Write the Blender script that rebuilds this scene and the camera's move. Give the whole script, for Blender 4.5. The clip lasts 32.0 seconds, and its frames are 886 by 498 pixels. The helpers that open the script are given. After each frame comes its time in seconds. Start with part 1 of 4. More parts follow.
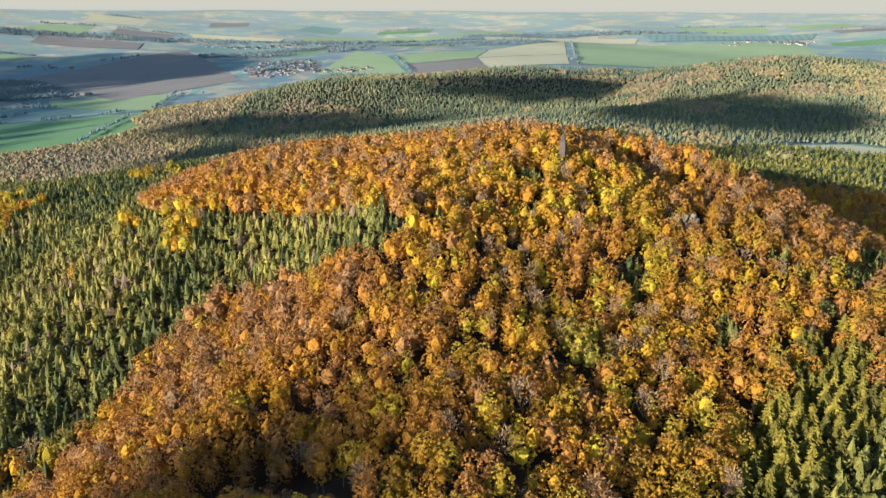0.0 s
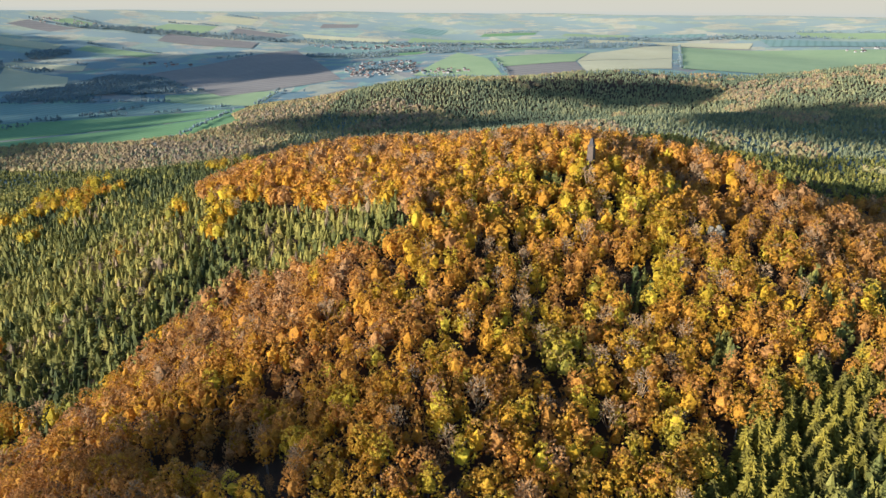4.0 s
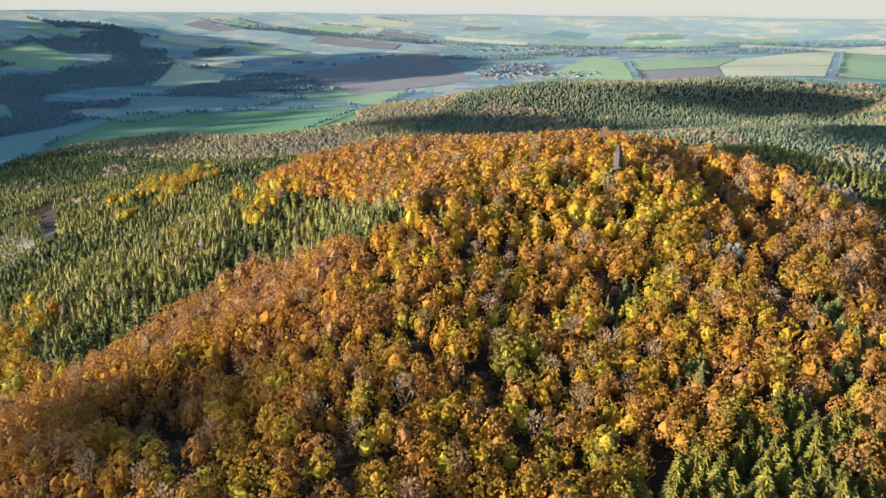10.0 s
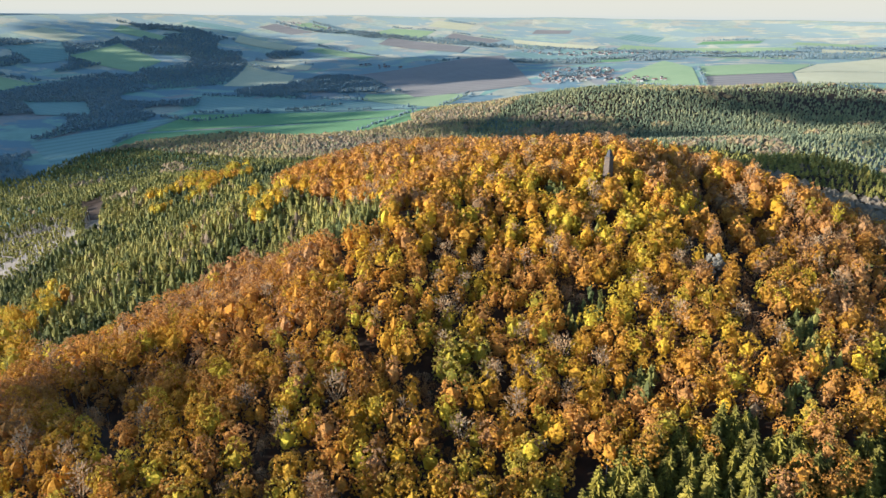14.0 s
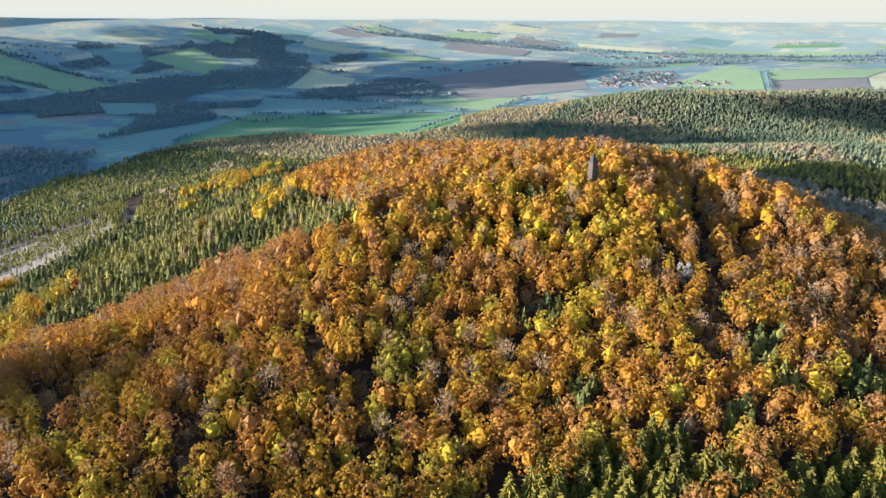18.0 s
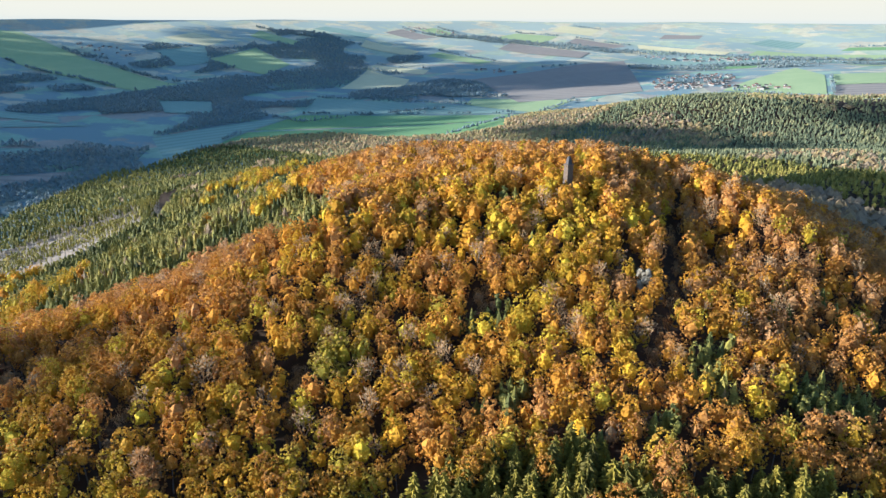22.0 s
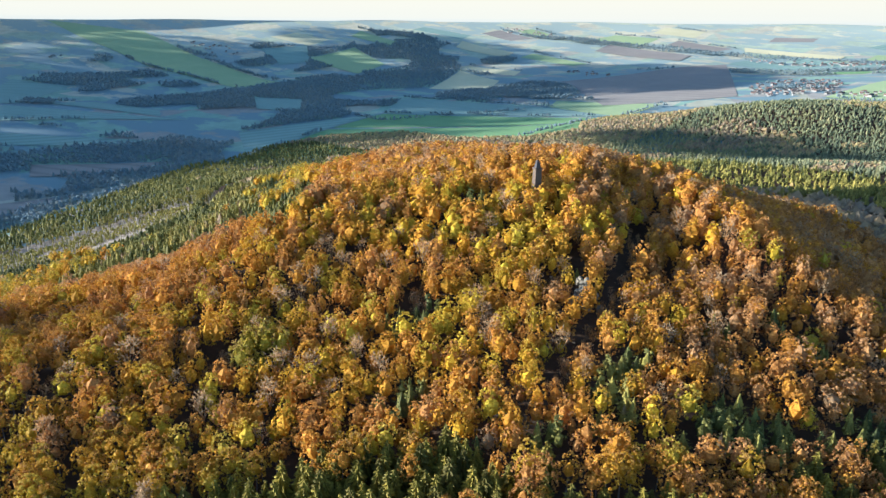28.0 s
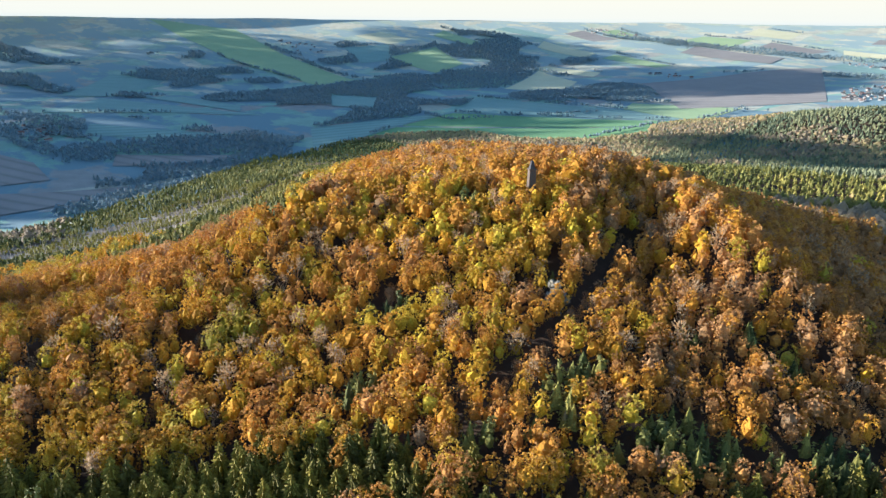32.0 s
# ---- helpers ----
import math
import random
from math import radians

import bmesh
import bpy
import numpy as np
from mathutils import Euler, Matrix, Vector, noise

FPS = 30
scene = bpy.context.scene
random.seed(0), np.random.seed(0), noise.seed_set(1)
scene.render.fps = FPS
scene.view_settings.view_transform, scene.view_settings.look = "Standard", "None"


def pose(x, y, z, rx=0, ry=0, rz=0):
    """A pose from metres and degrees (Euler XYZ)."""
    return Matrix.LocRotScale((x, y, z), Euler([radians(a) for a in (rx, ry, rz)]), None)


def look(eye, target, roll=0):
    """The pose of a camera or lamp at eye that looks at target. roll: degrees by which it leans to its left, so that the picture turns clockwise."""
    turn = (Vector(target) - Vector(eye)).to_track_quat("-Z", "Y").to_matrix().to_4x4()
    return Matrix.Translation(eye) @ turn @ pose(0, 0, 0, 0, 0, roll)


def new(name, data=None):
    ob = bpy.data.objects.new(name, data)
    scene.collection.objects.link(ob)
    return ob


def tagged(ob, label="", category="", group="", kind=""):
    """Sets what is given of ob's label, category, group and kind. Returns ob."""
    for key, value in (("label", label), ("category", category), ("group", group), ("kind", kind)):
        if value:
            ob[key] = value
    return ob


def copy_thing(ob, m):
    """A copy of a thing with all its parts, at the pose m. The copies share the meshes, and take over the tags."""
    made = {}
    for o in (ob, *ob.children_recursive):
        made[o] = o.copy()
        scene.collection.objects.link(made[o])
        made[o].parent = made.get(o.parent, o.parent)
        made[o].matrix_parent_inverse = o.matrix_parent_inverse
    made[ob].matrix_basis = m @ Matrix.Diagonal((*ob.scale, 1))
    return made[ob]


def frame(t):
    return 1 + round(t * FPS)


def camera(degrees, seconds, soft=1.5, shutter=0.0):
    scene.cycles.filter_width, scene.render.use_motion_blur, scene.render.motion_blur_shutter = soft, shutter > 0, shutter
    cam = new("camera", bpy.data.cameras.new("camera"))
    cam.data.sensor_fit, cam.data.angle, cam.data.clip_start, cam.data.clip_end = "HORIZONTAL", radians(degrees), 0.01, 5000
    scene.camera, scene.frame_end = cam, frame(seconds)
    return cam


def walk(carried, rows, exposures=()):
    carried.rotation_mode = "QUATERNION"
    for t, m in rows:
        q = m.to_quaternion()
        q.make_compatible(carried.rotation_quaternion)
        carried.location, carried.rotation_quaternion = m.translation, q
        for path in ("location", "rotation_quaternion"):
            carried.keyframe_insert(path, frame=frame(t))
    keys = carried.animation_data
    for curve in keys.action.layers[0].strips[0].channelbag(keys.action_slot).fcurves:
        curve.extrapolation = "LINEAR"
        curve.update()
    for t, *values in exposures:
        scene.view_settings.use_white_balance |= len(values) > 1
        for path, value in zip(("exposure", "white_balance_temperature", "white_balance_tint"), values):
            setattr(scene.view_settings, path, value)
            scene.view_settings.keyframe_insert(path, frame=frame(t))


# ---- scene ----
cam = camera(64.0, 32.0)
EXPOSURE = 1.28
METRES, EYE, TILT, LEAN, TURN = 400.0, 260.0, -18.75, -0.25, 0.0
ROWS = [
    (0.0, 0.0, 0.0, 0.0, 0.0, 0.0, -0.0),
    (0.5, 0.0158, -0.0005, -0.0006, 1.01, -0.0, -0.38),
    (1.0, 0.0316, -0.0008, -0.0009, 2.04, -0.01, -0.76),
    (1.5, 0.0474, -0.0007, -0.0011, 3.07, -0.01, -1.15),
    (2.0, 0.0629, -0.0003, -0.0011, 4.09, -0.02, -1.55),
    (2.5, 0.0788, 0.0002, -0.0011, 5.15, -0.02, -1.92),
    (3.0, 0.0946, 0.0011, -0.0011, 6.19, -0.01, -2.29),
    (3.5, 0.1104, 0.0023, -0.0008, 7.22, -0.02, -2.66),
    (5.5, 0.173, 0.0104, 0.0011, 11.36, -0.19, -4.09),
    (6.0, 0.1885, 0.0129, 0.0018, 12.4, -0.24, -4.44),
    (6.5, 0.2039, 0.0158, 0.0025, 13.42, -0.28, -4.78),
    (7.0, 0.2192, 0.0189, 0.0035, 14.38, -0.34, -5.11),
    (7.5, 0.2342, 0.0224, 0.0045, 15.34, -0.41, -5.44),
    (8.0, 0.2495, 0.0261, 0.0055, 16.32, -0.49, -5.75),
    (8.5, 0.2646, 0.03, 0.0069, 17.25, -0.6, -6.07),
    (9.0, 0.2799, 0.0343, 0.0079, 18.08, -0.64, -6.33),
    (9.5, 0.2948, 0.0387, 0.0093, 18.87, -0.71, -6.58),
    (10.0, 0.3094, 0.0433, 0.0112, 19.63, -0.82, -6.83),
    (10.5, 0.3243, 0.0482, 0.0124, 20.38, -0.86, -7.06),
    (11.0, 0.339, 0.0533, 0.0143, 21.11, -0.95, -7.28),
    (11.5, 0.3535, 0.0586, 0.0159, 21.83, -1.02, -7.52),
    (12.0, 0.368, 0.0641, 0.0178, 22.55, -1.09, -7.76),
    (12.5, 0.3825, 0.0698, 0.0197, 23.28, -1.17, -7.98),
    (13.0, 0.3967, 0.0756, 0.0217, 24.0, -1.22, -8.22),
    (13.5, 0.411, 0.0816, 0.0238, 24.72, -1.29, -8.41),
    (14.0, 0.4251, 0.0878, 0.0259, 25.42, -1.35, -8.62),
    (14.5, 0.4391, 0.0941, 0.0281, 26.11, -1.41, -8.84),
    (16.5, 0.495, 0.1217, 0.0369, 28.91, -1.72, -9.54),
    (17.0, 0.5086, 0.1289, 0.0392, 29.59, -1.79, -9.71),
    (17.5, 0.5221, 0.1364, 0.0415, 30.27, -1.88, -9.86),
    (18.0, 0.5354, 0.144, 0.0439, 30.94, -1.97, -10.04),
    (18.5, 0.5488, 0.1517, 0.0464, 31.56, -2.07, -10.18),
    (19.0, 0.5619, 0.1596, 0.049, 32.19, -2.17, -10.35),
    (19.5, 0.5749, 0.1676, 0.0517, 32.81, -2.28, -10.53),
    (20.0, 0.5878, 0.1757, 0.0545, 33.46, -2.39, -10.71),
    (20.5, 0.6009, 0.1841, 0.0572, 34.11, -2.48, -10.86),
    (21.0, 0.6137, 0.1925, 0.0599, 34.75, -2.59, -11.03),
    (21.5, 0.6263, 0.201, 0.0628, 35.37, -2.7, -11.2),
    (22.0, 0.6389, 0.2097, 0.0657, 36.0, -2.8, -11.38),
    (22.5, 0.6513, 0.2184, 0.0687, 36.62, -2.91, -11.55),
    (23.0, 0.6638, 0.2273, 0.0718, 37.26, -3.02, -11.72),
    (23.5, 0.6761, 0.2364, 0.0749, 37.89, -3.14, -11.91),
    (24.0, 0.6883, 0.2457, 0.0783, 38.51, -3.27, -12.06),
    (24.5, 0.7003, 0.255, 0.0814, 39.14, -3.38, -12.24),
    (25.0, 0.7123, 0.2644, 0.0846, 39.8, -3.51, -12.43),
    (25.5, 0.7242, 0.274, 0.088, 40.45, -3.63, -12.61),
    (26.0, 0.7359, 0.2837, 0.0914, 41.12, -3.75, -12.79),
    (26.5, 0.7475, 0.2935, 0.0946, 41.8, -3.92, -12.98),
    (28.5, 0.793, 0.3346, 0.1086, 45.32, -4.76, -13.86),
    (29.0, 0.8039, 0.3451, 0.112, 46.2, -4.97, -14.09),
    (29.5, 0.8146, 0.3556, 0.1155, 47.05, -5.18, -14.31),
    (30.0, 0.8252, 0.3663, 0.1191, 47.93, -5.4, -14.53),
    (30.5, 0.8355, 0.3769, 0.1227, 48.81, -5.63, -14.74),
    (31.0, 0.8458, 0.3877, 0.1264, 49.68, -5.85, -14.95),
    (31.5, 0.8559, 0.3987, 0.1301, 50.53, -6.08, -15.14),
    (32.0, 0.8658, 0.4098, 0.1337, 51.39, -6.3, -15.33),
]
walk(cam, [(t, pose(0, 0, EYE, TILT, LEAN, TURN) @ pose(METRES * x, METRES * y, METRES * z, 90 + pitch, roll, yaw)) for t, x, y, z, yaw, pitch, roll in ROWS],
     exposures=[(0.0, EXPOSURE - 0.04, 5700, 9), (10.0, EXPOSURE + 0.14, 5520, 9), (32.0, EXPOSURE + 0.56, 5380, 9)])

# ---- light: a low autumn sun from behind the flight's start, and the sky ----
SUN_ELEVATION, SUN_TO = 13.5, Vector((-0.77, -0.64, 0.0)).normalized()
sun_vector = SUN_TO * math.cos(radians(SUN_ELEVATION)) + Vector((0, 0, math.sin(radians(SUN_ELEVATION))))
world = bpy.data.worlds.new("sky")
scene.world = world
world.use_nodes = True
wn = world.node_tree.nodes
sky = wn.new("ShaderNodeTexSky")
sky.sky_type, sky.sun_disc = "NISHITA", False
sky.sun_elevation = radians(SUN_ELEVATION)
sky.sun_rotation = math.atan2(SUN_TO.x, SUN_TO.y)
sky.altitude, sky.air_density, sky.dust_density, sky.ozone_density = 300, 1.0, 0.3, 1.6
wn["Background"].inputs["Strength"].default_value = 0.10
world.node_tree.links.new(sky.outputs["Color"], wn["Background"].inputs["Color"])
sun = new("sun", bpy.data.lights.new("sun", "SUN"))
sun.data.energy, sun.data.angle, sun.data.color = 5.0, radians(0.6), (1.0, 0.89, 0.74)
sun.matrix_world = look(sun_vector * 3000, (0, 0, 0))


# ---- materials ----
def material(name, rough=0.9, gloss=0.25):
    m = bpy.data.materials.new(name)
    m.use_nodes = True
    b = m.node_tree.nodes["Principled BSDF"]
    b.inputs["Roughness"].default_value = rough
    b.inputs["Specular IOR Level"].default_value = gloss
    return m, m.node_tree.nodes, m.node_tree.links, b


def ramp(nodes, stops, constant=False):
    r = nodes.new("ShaderNodeValToRGB")
    r.color_ramp.interpolation = "CONSTANT" if constant else "LINEAR"
    e = r.color_ramp.elements
    while len(e) < len(stops):
        e.new(0.5)
    for k, (p, c) in zip(e, stops):
        k.position, k.color = p, (*c, 1)
    return r


def mix(nodes, links, a, b, fac, mode="MIX"):
    n = nodes.new("ShaderNodeMix")
    n.data_type, n.blend_type = "RGBA", mode
    for value, socket in ((fac, n.inputs[0]), (a, n.inputs[6]), (b, n.inputs[7])):
        if isinstance(value, bpy.types.NodeSocket):
            links.new(value, socket)
        else:
            socket.default_value = value if isinstance(value, float) else (*value, 1)
    return n.outputs[2]


def noise_node(nodes, links, scale, detail=4.0, rough=0.6, coord=None):
    n = nodes.new("ShaderNodeTexNoise")
    n.inputs["Scale"].default_value, n.inputs["Detail"].default_value, n.inputs["Roughness"].default_value = scale, detail, rough
    if coord is None:
        coord = nodes.new("ShaderNodeNewGeometry").outputs["Position"]
    links.new(coord, n.inputs["Vector"])
    return n


def bump(nodes, links, b, height, strength, distance):
    n = nodes.new("ShaderNodeBump")
    n.inputs["Strength"].default_value, n.inputs["Distance"].default_value = strength, distance
    links.new(height, n.inputs["Height"])
    links.new(n.outputs["Normal"], b.inputs["Normal"])


AUTUMN = [(0.0, (0.384, 0.280, 0.165)), (0.16, (0.451, 0.230, 0.079)), (0.34, (0.538, 0.252, 0.047)), (0.52, (0.559, 0.274, 0.029)),
          (0.70, (0.548, 0.319, 0.021)), (0.84, (0.557, 0.420, 0.035)), (0.94, (0.397, 0.319, 0.042)), (1.0, (0.290, 0.269, 0.053))]
CONIFER = [(0.0, (0.052, 0.066, 0.022)), (0.3, (0.124, 0.127, 0.030)), (0.55, (0.218, 0.194, 0.041)), (0.78, (0.286, 0.237, 0.049)),
           (0.9, (0.349, 0.266, 0.049)), (1.0, (0.237, 0.164, 0.098))]
SPRUCE_GREEN = [(0.0, (0.071, 0.062, 0.011)), (0.5, (0.153, 0.126, 0.016)), (1.0, (0.254, 0.196, 0.022))]
# Conifers of the ridge, lightened and greyed in colour to stand for haze.
HAZED_RIDGE = [(0.0, (0.099, 0.127, 0.079)), (0.35, (0.170, 0.192, 0.108)), (0.7, (0.265, 0.264, 0.127)), (0.9, (0.339, 0.308, 0.141)), (1.0, (0.290, 0.216, 0.150))]


def foliage(name, stops, single, shift=0.0, spread=1.0, shine=0.2, grain=0.8, thin=0.38, twig=(0.33, 0.18, 0.085), vary=1.0):
    """Leaves or needles: one hue a tree, every spray a little lighter or darker, and brown twigs where the outer shoots are bare."""
    m, nodes, links, b = material(name, 0.75, shine)

    def math_node(kind, *values):
        n = nodes.new("ShaderNodeMath")
        n.operation = kind
        for socket, value in zip(n.inputs, values):
            if isinstance(value, float):
                socket.default_value = value
            else:
                links.new(value, socket)
        return n.outputs[0]

    def attribute(key):
        n = nodes.new("ShaderNodeAttribute")
        n.attribute_name = key
        return n.outputs["Fac"]

    hue = nodes.new("ShaderNodeObjectInfo").outputs["Random"] if single else attribute("hue")
    island = nodes.new("ShaderNodeNewGeometry").outputs["Random Per Island"]
    patch = noise_node(nodes, links, 0.16, 2.0, 0.5)
    tone = math_node("MULTIPLY_ADD", hue, spread, shift - 0.2)
    tone = math_node("MULTIPLY_ADD", island, 0.14, tone)
    tone = math_node("MULTIPLY_ADD", patch.outputs["Fac"], 0.26, tone)
    r = ramp(nodes, stops)
    links.new(tone, r.inputs[0])
    # how far the outer shoots of this tree have lost their leaves
    own = math_node("FRACT", math_node("MULTIPLY", hue, 37.7))
    bare = math_node("MULTIPLY", attribute("tip"), math_node("MULTIPLY_ADD", own, 0.75, 0.12))
    colour = mix(nodes, links, r.outputs[0], twig, bare)
    light = ramp(nodes, [(0.0, (1 - 0.3 * vary, 1 - 0.31 * vary, 1 - 0.32 * vary)), (1.0, (1 + 0.15 * vary, 1 + 0.15 * vary, 1 + 0.13 * vary))])
    links.new(island, light.inputs[0])
    colour = mix(nodes, links, colour, light.outputs[0], 1.0, "MULTIPLY")
    tuft = noise_node(nodes, links, 1.7, 3.0, 0.7)
    speck = ramp(nodes, [(0.36, (1 - 0.36 * grain, 1 - 0.37 * grain, 1 - 0.38 * grain)), (0.64, (1 + 0.3 * grain, 1 + 0.3 * grain, 1 + 0.29 * grain))])
    links.new(tuft.outputs["Fac"], speck.inputs[0])
    colour = mix(nodes, links, colour, speck.outputs[0], 1.0, "MULTIPLY")
    links.new(colour, b.inputs["Base Color"])
    see = nodes.new("ShaderNodeBsdfTranslucent")
    links.new(colour, see.inputs["Color"])
    both = nodes.new("ShaderNodeMixShader")
    both.inputs[0].default_value = thin
    links.new(b.outputs[0], both.inputs[1])
    links.new(see.outputs[0], both.inputs[2])
    links.new(both.outputs[0], nodes["Material Output"].inputs["Surface"])
    return m


def mottled(name, low, high, scale, rough=0.95, height=0.0, fine=6.0, gloss=0.15):
    """A plain matt surface whose colour drifts between two tones at two scales."""
    m, nodes, links, b = material(name, rough, gloss)
    big, small = noise_node(nodes, links, scale), noise_node(nodes, links, scale * fine, 6.0, 0.7)
    f = mix(nodes, links, big.outputs["Color"], small.outputs["Color"], 0.45)
    r = ramp(nodes, [(0.32, low), (0.68, high)])
    links.new(f, r.inputs[0])
    links.new(r.outputs[0], b.inputs["Base Color"])
    if height:
        bump(nodes, links, b, small.outputs["Fac"], 0.6, height)
    return m


# Autumn leaves beyond the hill, dulled in colour as if through haze.
HAZED_AUTUMN = [(0.0, (0.25, 0.20, 0.14)), (0.4, (0.35, 0.25, 0.13)), (0.7, (0.40, 0.32, 0.13)), (1.0, (0.33, 0.33, 0.14))]
# Woods of the plain: pale blue-grey tones, haze put into the colour.
HAZED_WOOD = [(0.0, (0.199, 0.250, 0.268)), (0.35, (0.252, 0.277, 0.250)), (0.6, (0.180, 0.245, 0.268)), (1.0, (0.220, 0.277, 0.268))]
M_HAZED_WOOD = foliage("hazed_foliage", HAZED_WOOD, False, grain=0.3, twig=(0.23, 0.28, 0.29), vary=0.4)
M_HAZED_AUTUMN = foliage("hazed_autumn_leaves", HAZED_AUTUMN, False, grain=0.4, vary=0.5)
M_HAZED_RIDGE = foliage("hazed_needles", HAZED_RIDGE, False, grain=0.5, twig=(0.26, 0.26, 0.13), vary=0.6)
M_LEAF_STAND = foliage("autumn_leaves", AUTUMN, False, shine=0.1)
M_NEEDLE_STAND = foliage("needles", CONIFER, False, twig=(0.26, 0.25, 0.08), vary=0.9, thin=0.22)
M_LEAF = {k: foliage("leaves_" + k, AUTUMN, True, s, w) for k, s, w in
          (("bare", 0.02, 0.12), ("russet", 0.18, 0.16), ("orange", 0.36, 0.18), ("golden", 0.58, 0.2), ("yellow", 0.74, 0.12))}
M_NEEDLE = foliage("spruce_needles", SPRUCE_GREEN, True, 0.05, 0.9, grain=1.1, thin=0.12)
M_BARK = mottled("bark", (0.10, 0.085, 0.07), (0.24, 0.21, 0.18), 0.8, height=0.03)
M_BARK_PALE = mottled("pale_bark", (0.32, 0.28, 0.22), (0.52, 0.46, 0.38), 0.8, height=0.03)
M_STONE = mottled("weathered_stone", (0.068, 0.05, 0.037), (0.135, 0.1, 0.073), 0.5, height=0.06)
M_ROCK = mottled("pale_rock", (0.100, 0.087, 0.064), (0.300, 0.257, 0.184), 0.35, height=0.15)
M_ROOF = mottled("clay_roof_tiles", (0.13, 0.075, 0.06), (0.22, 0.12, 0.09), 0.2)
M_SLATE = mottled("dark_roof_slates", (0.04, 0.036, 0.035), (0.085, 0.078, 0.075), 0.2)
M_RENDER = mottled("pale_render", (0.24, 0.23, 0.21), (0.36, 0.34, 0.31), 0.05)
M_CLOUD, _n, _l, _b = material("cloud", 1.0, 0.0)
_b.inputs["Base Color"].default_value = (0.9, 0.9, 0.9, 1)

# ---- the lie of the land ----
HUMPS = [(46, 524, 138, 99, -0.25, 72), (85, 403, 140, 80, 0.0, 42), (-173, 441, 181, 75, 1.3, 32), (-24, 235, 71, 126, -0.11, 49),
         (185, 271, 125, 87, 0.74, 42), (-323, 605, 251, 145, 0.03, 61), (183, 468, 92, 30, -0.42, 28), (-149, 251, 255, 330, 0.09, 38),
         (-8, 1948, 354, 115, 0.67, 48), (-330, 1715, 220, 149, 0.08, 46), (880, 1835, 281, 200, -0.2, 89), (-109, 1003, 530, 123, 0.52, 53),
         (-1041, 454, 418, 409, -0.02, -52), (402, 781, 193, 189, -0.0, 16), (-350, 2850, 800, 480, 0.0, 62), (-700, 1660, 120, 170, 0.0, 3),
         (238, 529, 68, 32, -0.55, 31), (132, 694, 57, 106, -0.09, 42), (194, 858, 108, 64, -0.66, 54), (219, 441, 29, 10, -0.42, -13), (134, 468, 17, 47, 0.84, -20),
         (-100, 194, 33, 51, 0.14, 16), (-58, 214, 37, 16, 0.61, -14), (-28, 350, 32, 42, 0.19, 16), (334, 733, 81, 79, 0.0, 20), (26, 798, 85, 43, -0.26, 39)]
RIM, RIM_HEIGHT = 4500.0, 240.0


def cover(x, y):
    """1 under the woods of the hill and of the ridge behind it, 0 in the open land."""
    a = np.sqrt(((x + 60) / 620) ** 2 + ((y - 480) / 720) ** 2)
    b = np.sqrt(((x - 150) / 900) ** 2 + ((y - 1800) / 360) ** 2)
    return np.clip(1 / (1 + np.exp((a - 1) * 8)) + 1 / (1 + np.exp((b - 1) * 8)), 0, 1)


def land(x, y):
    """The ground's height."""
    x, y = np.asarray(x, float), np.asarray(y, float)
    z = 31.3 + 35.0 * np.tanh((x + 200) / 700)
    for cx, cy, sx, sy, turn, high in HUMPS:
        c, s = math.cos(turn), math.sin(turn)
        u, v = (x - cx) * c + (y - cy) * s, (y - cy) * c - (x - cx) * s
        z = z + high * np.exp(-0.5 * (u / sx) ** 2 - 0.5 * (v / sy) ** 2)
    z = z - 17.0 * cover(x, y)
    r = np.hypot(x - 100, y - 200)
    far = np.clip((r - 2300) / 900, 0, 1)
    z = z + far * (9 * np.sin(x / 310 + 1.3) * np.cos(y / 270) + 6 * np.sin(x / 140 + y / 190))
    rise = np.clip((r - 2600) / (RIM - 2600), 0, 1) ** 1.5
    return z * (1 - rise) + RIM_HEIGHT * rise + far * rise * 7 * np.sin(np.arctan2(y, x) * 23) * np.sin(r / 160)


def mesh_from(name, verts, tris, mats, hue=None, smooth=False, index=None, tip=None):
    """A mesh from arrays of corners and triangles."""
    me = bpy.data.meshes.new(name)
    verts, tris = np.asarray(verts, np.float32), np.asarray(tris, np.int32)
    me.vertices.add(len(verts))
    me.vertices.foreach_set("co", verts.ravel())
    me.loops.add(tris.size)
    me.loops.foreach_set("vertex_index", tris.ravel())
    n = tris.shape[1]
    me.polygons.add(len(tris))
    me.polygons.foreach_set("loop_start", np.arange(0, tris.size, n, dtype=np.int32))
    me.polygons.foreach_set("use_smooth", np.full(len(tris), smooth))
    for m in mats:
        me.materials.append(m)
    if index is not None:
        me.polygons.foreach_set("material_index", np.asarray(index, np.int32))
    if hue is not None:
        me.attributes.new("hue", "FLOAT", "POINT").data.foreach_set("value", np.asarray(hue, np.float32))
    if tip is not None:
        me.attributes.new("tip", "FLOAT", "POINT").data.foreach_set("value", np.asarray(tip, np.float32))
    me.update(calc_edges=True)
    return me


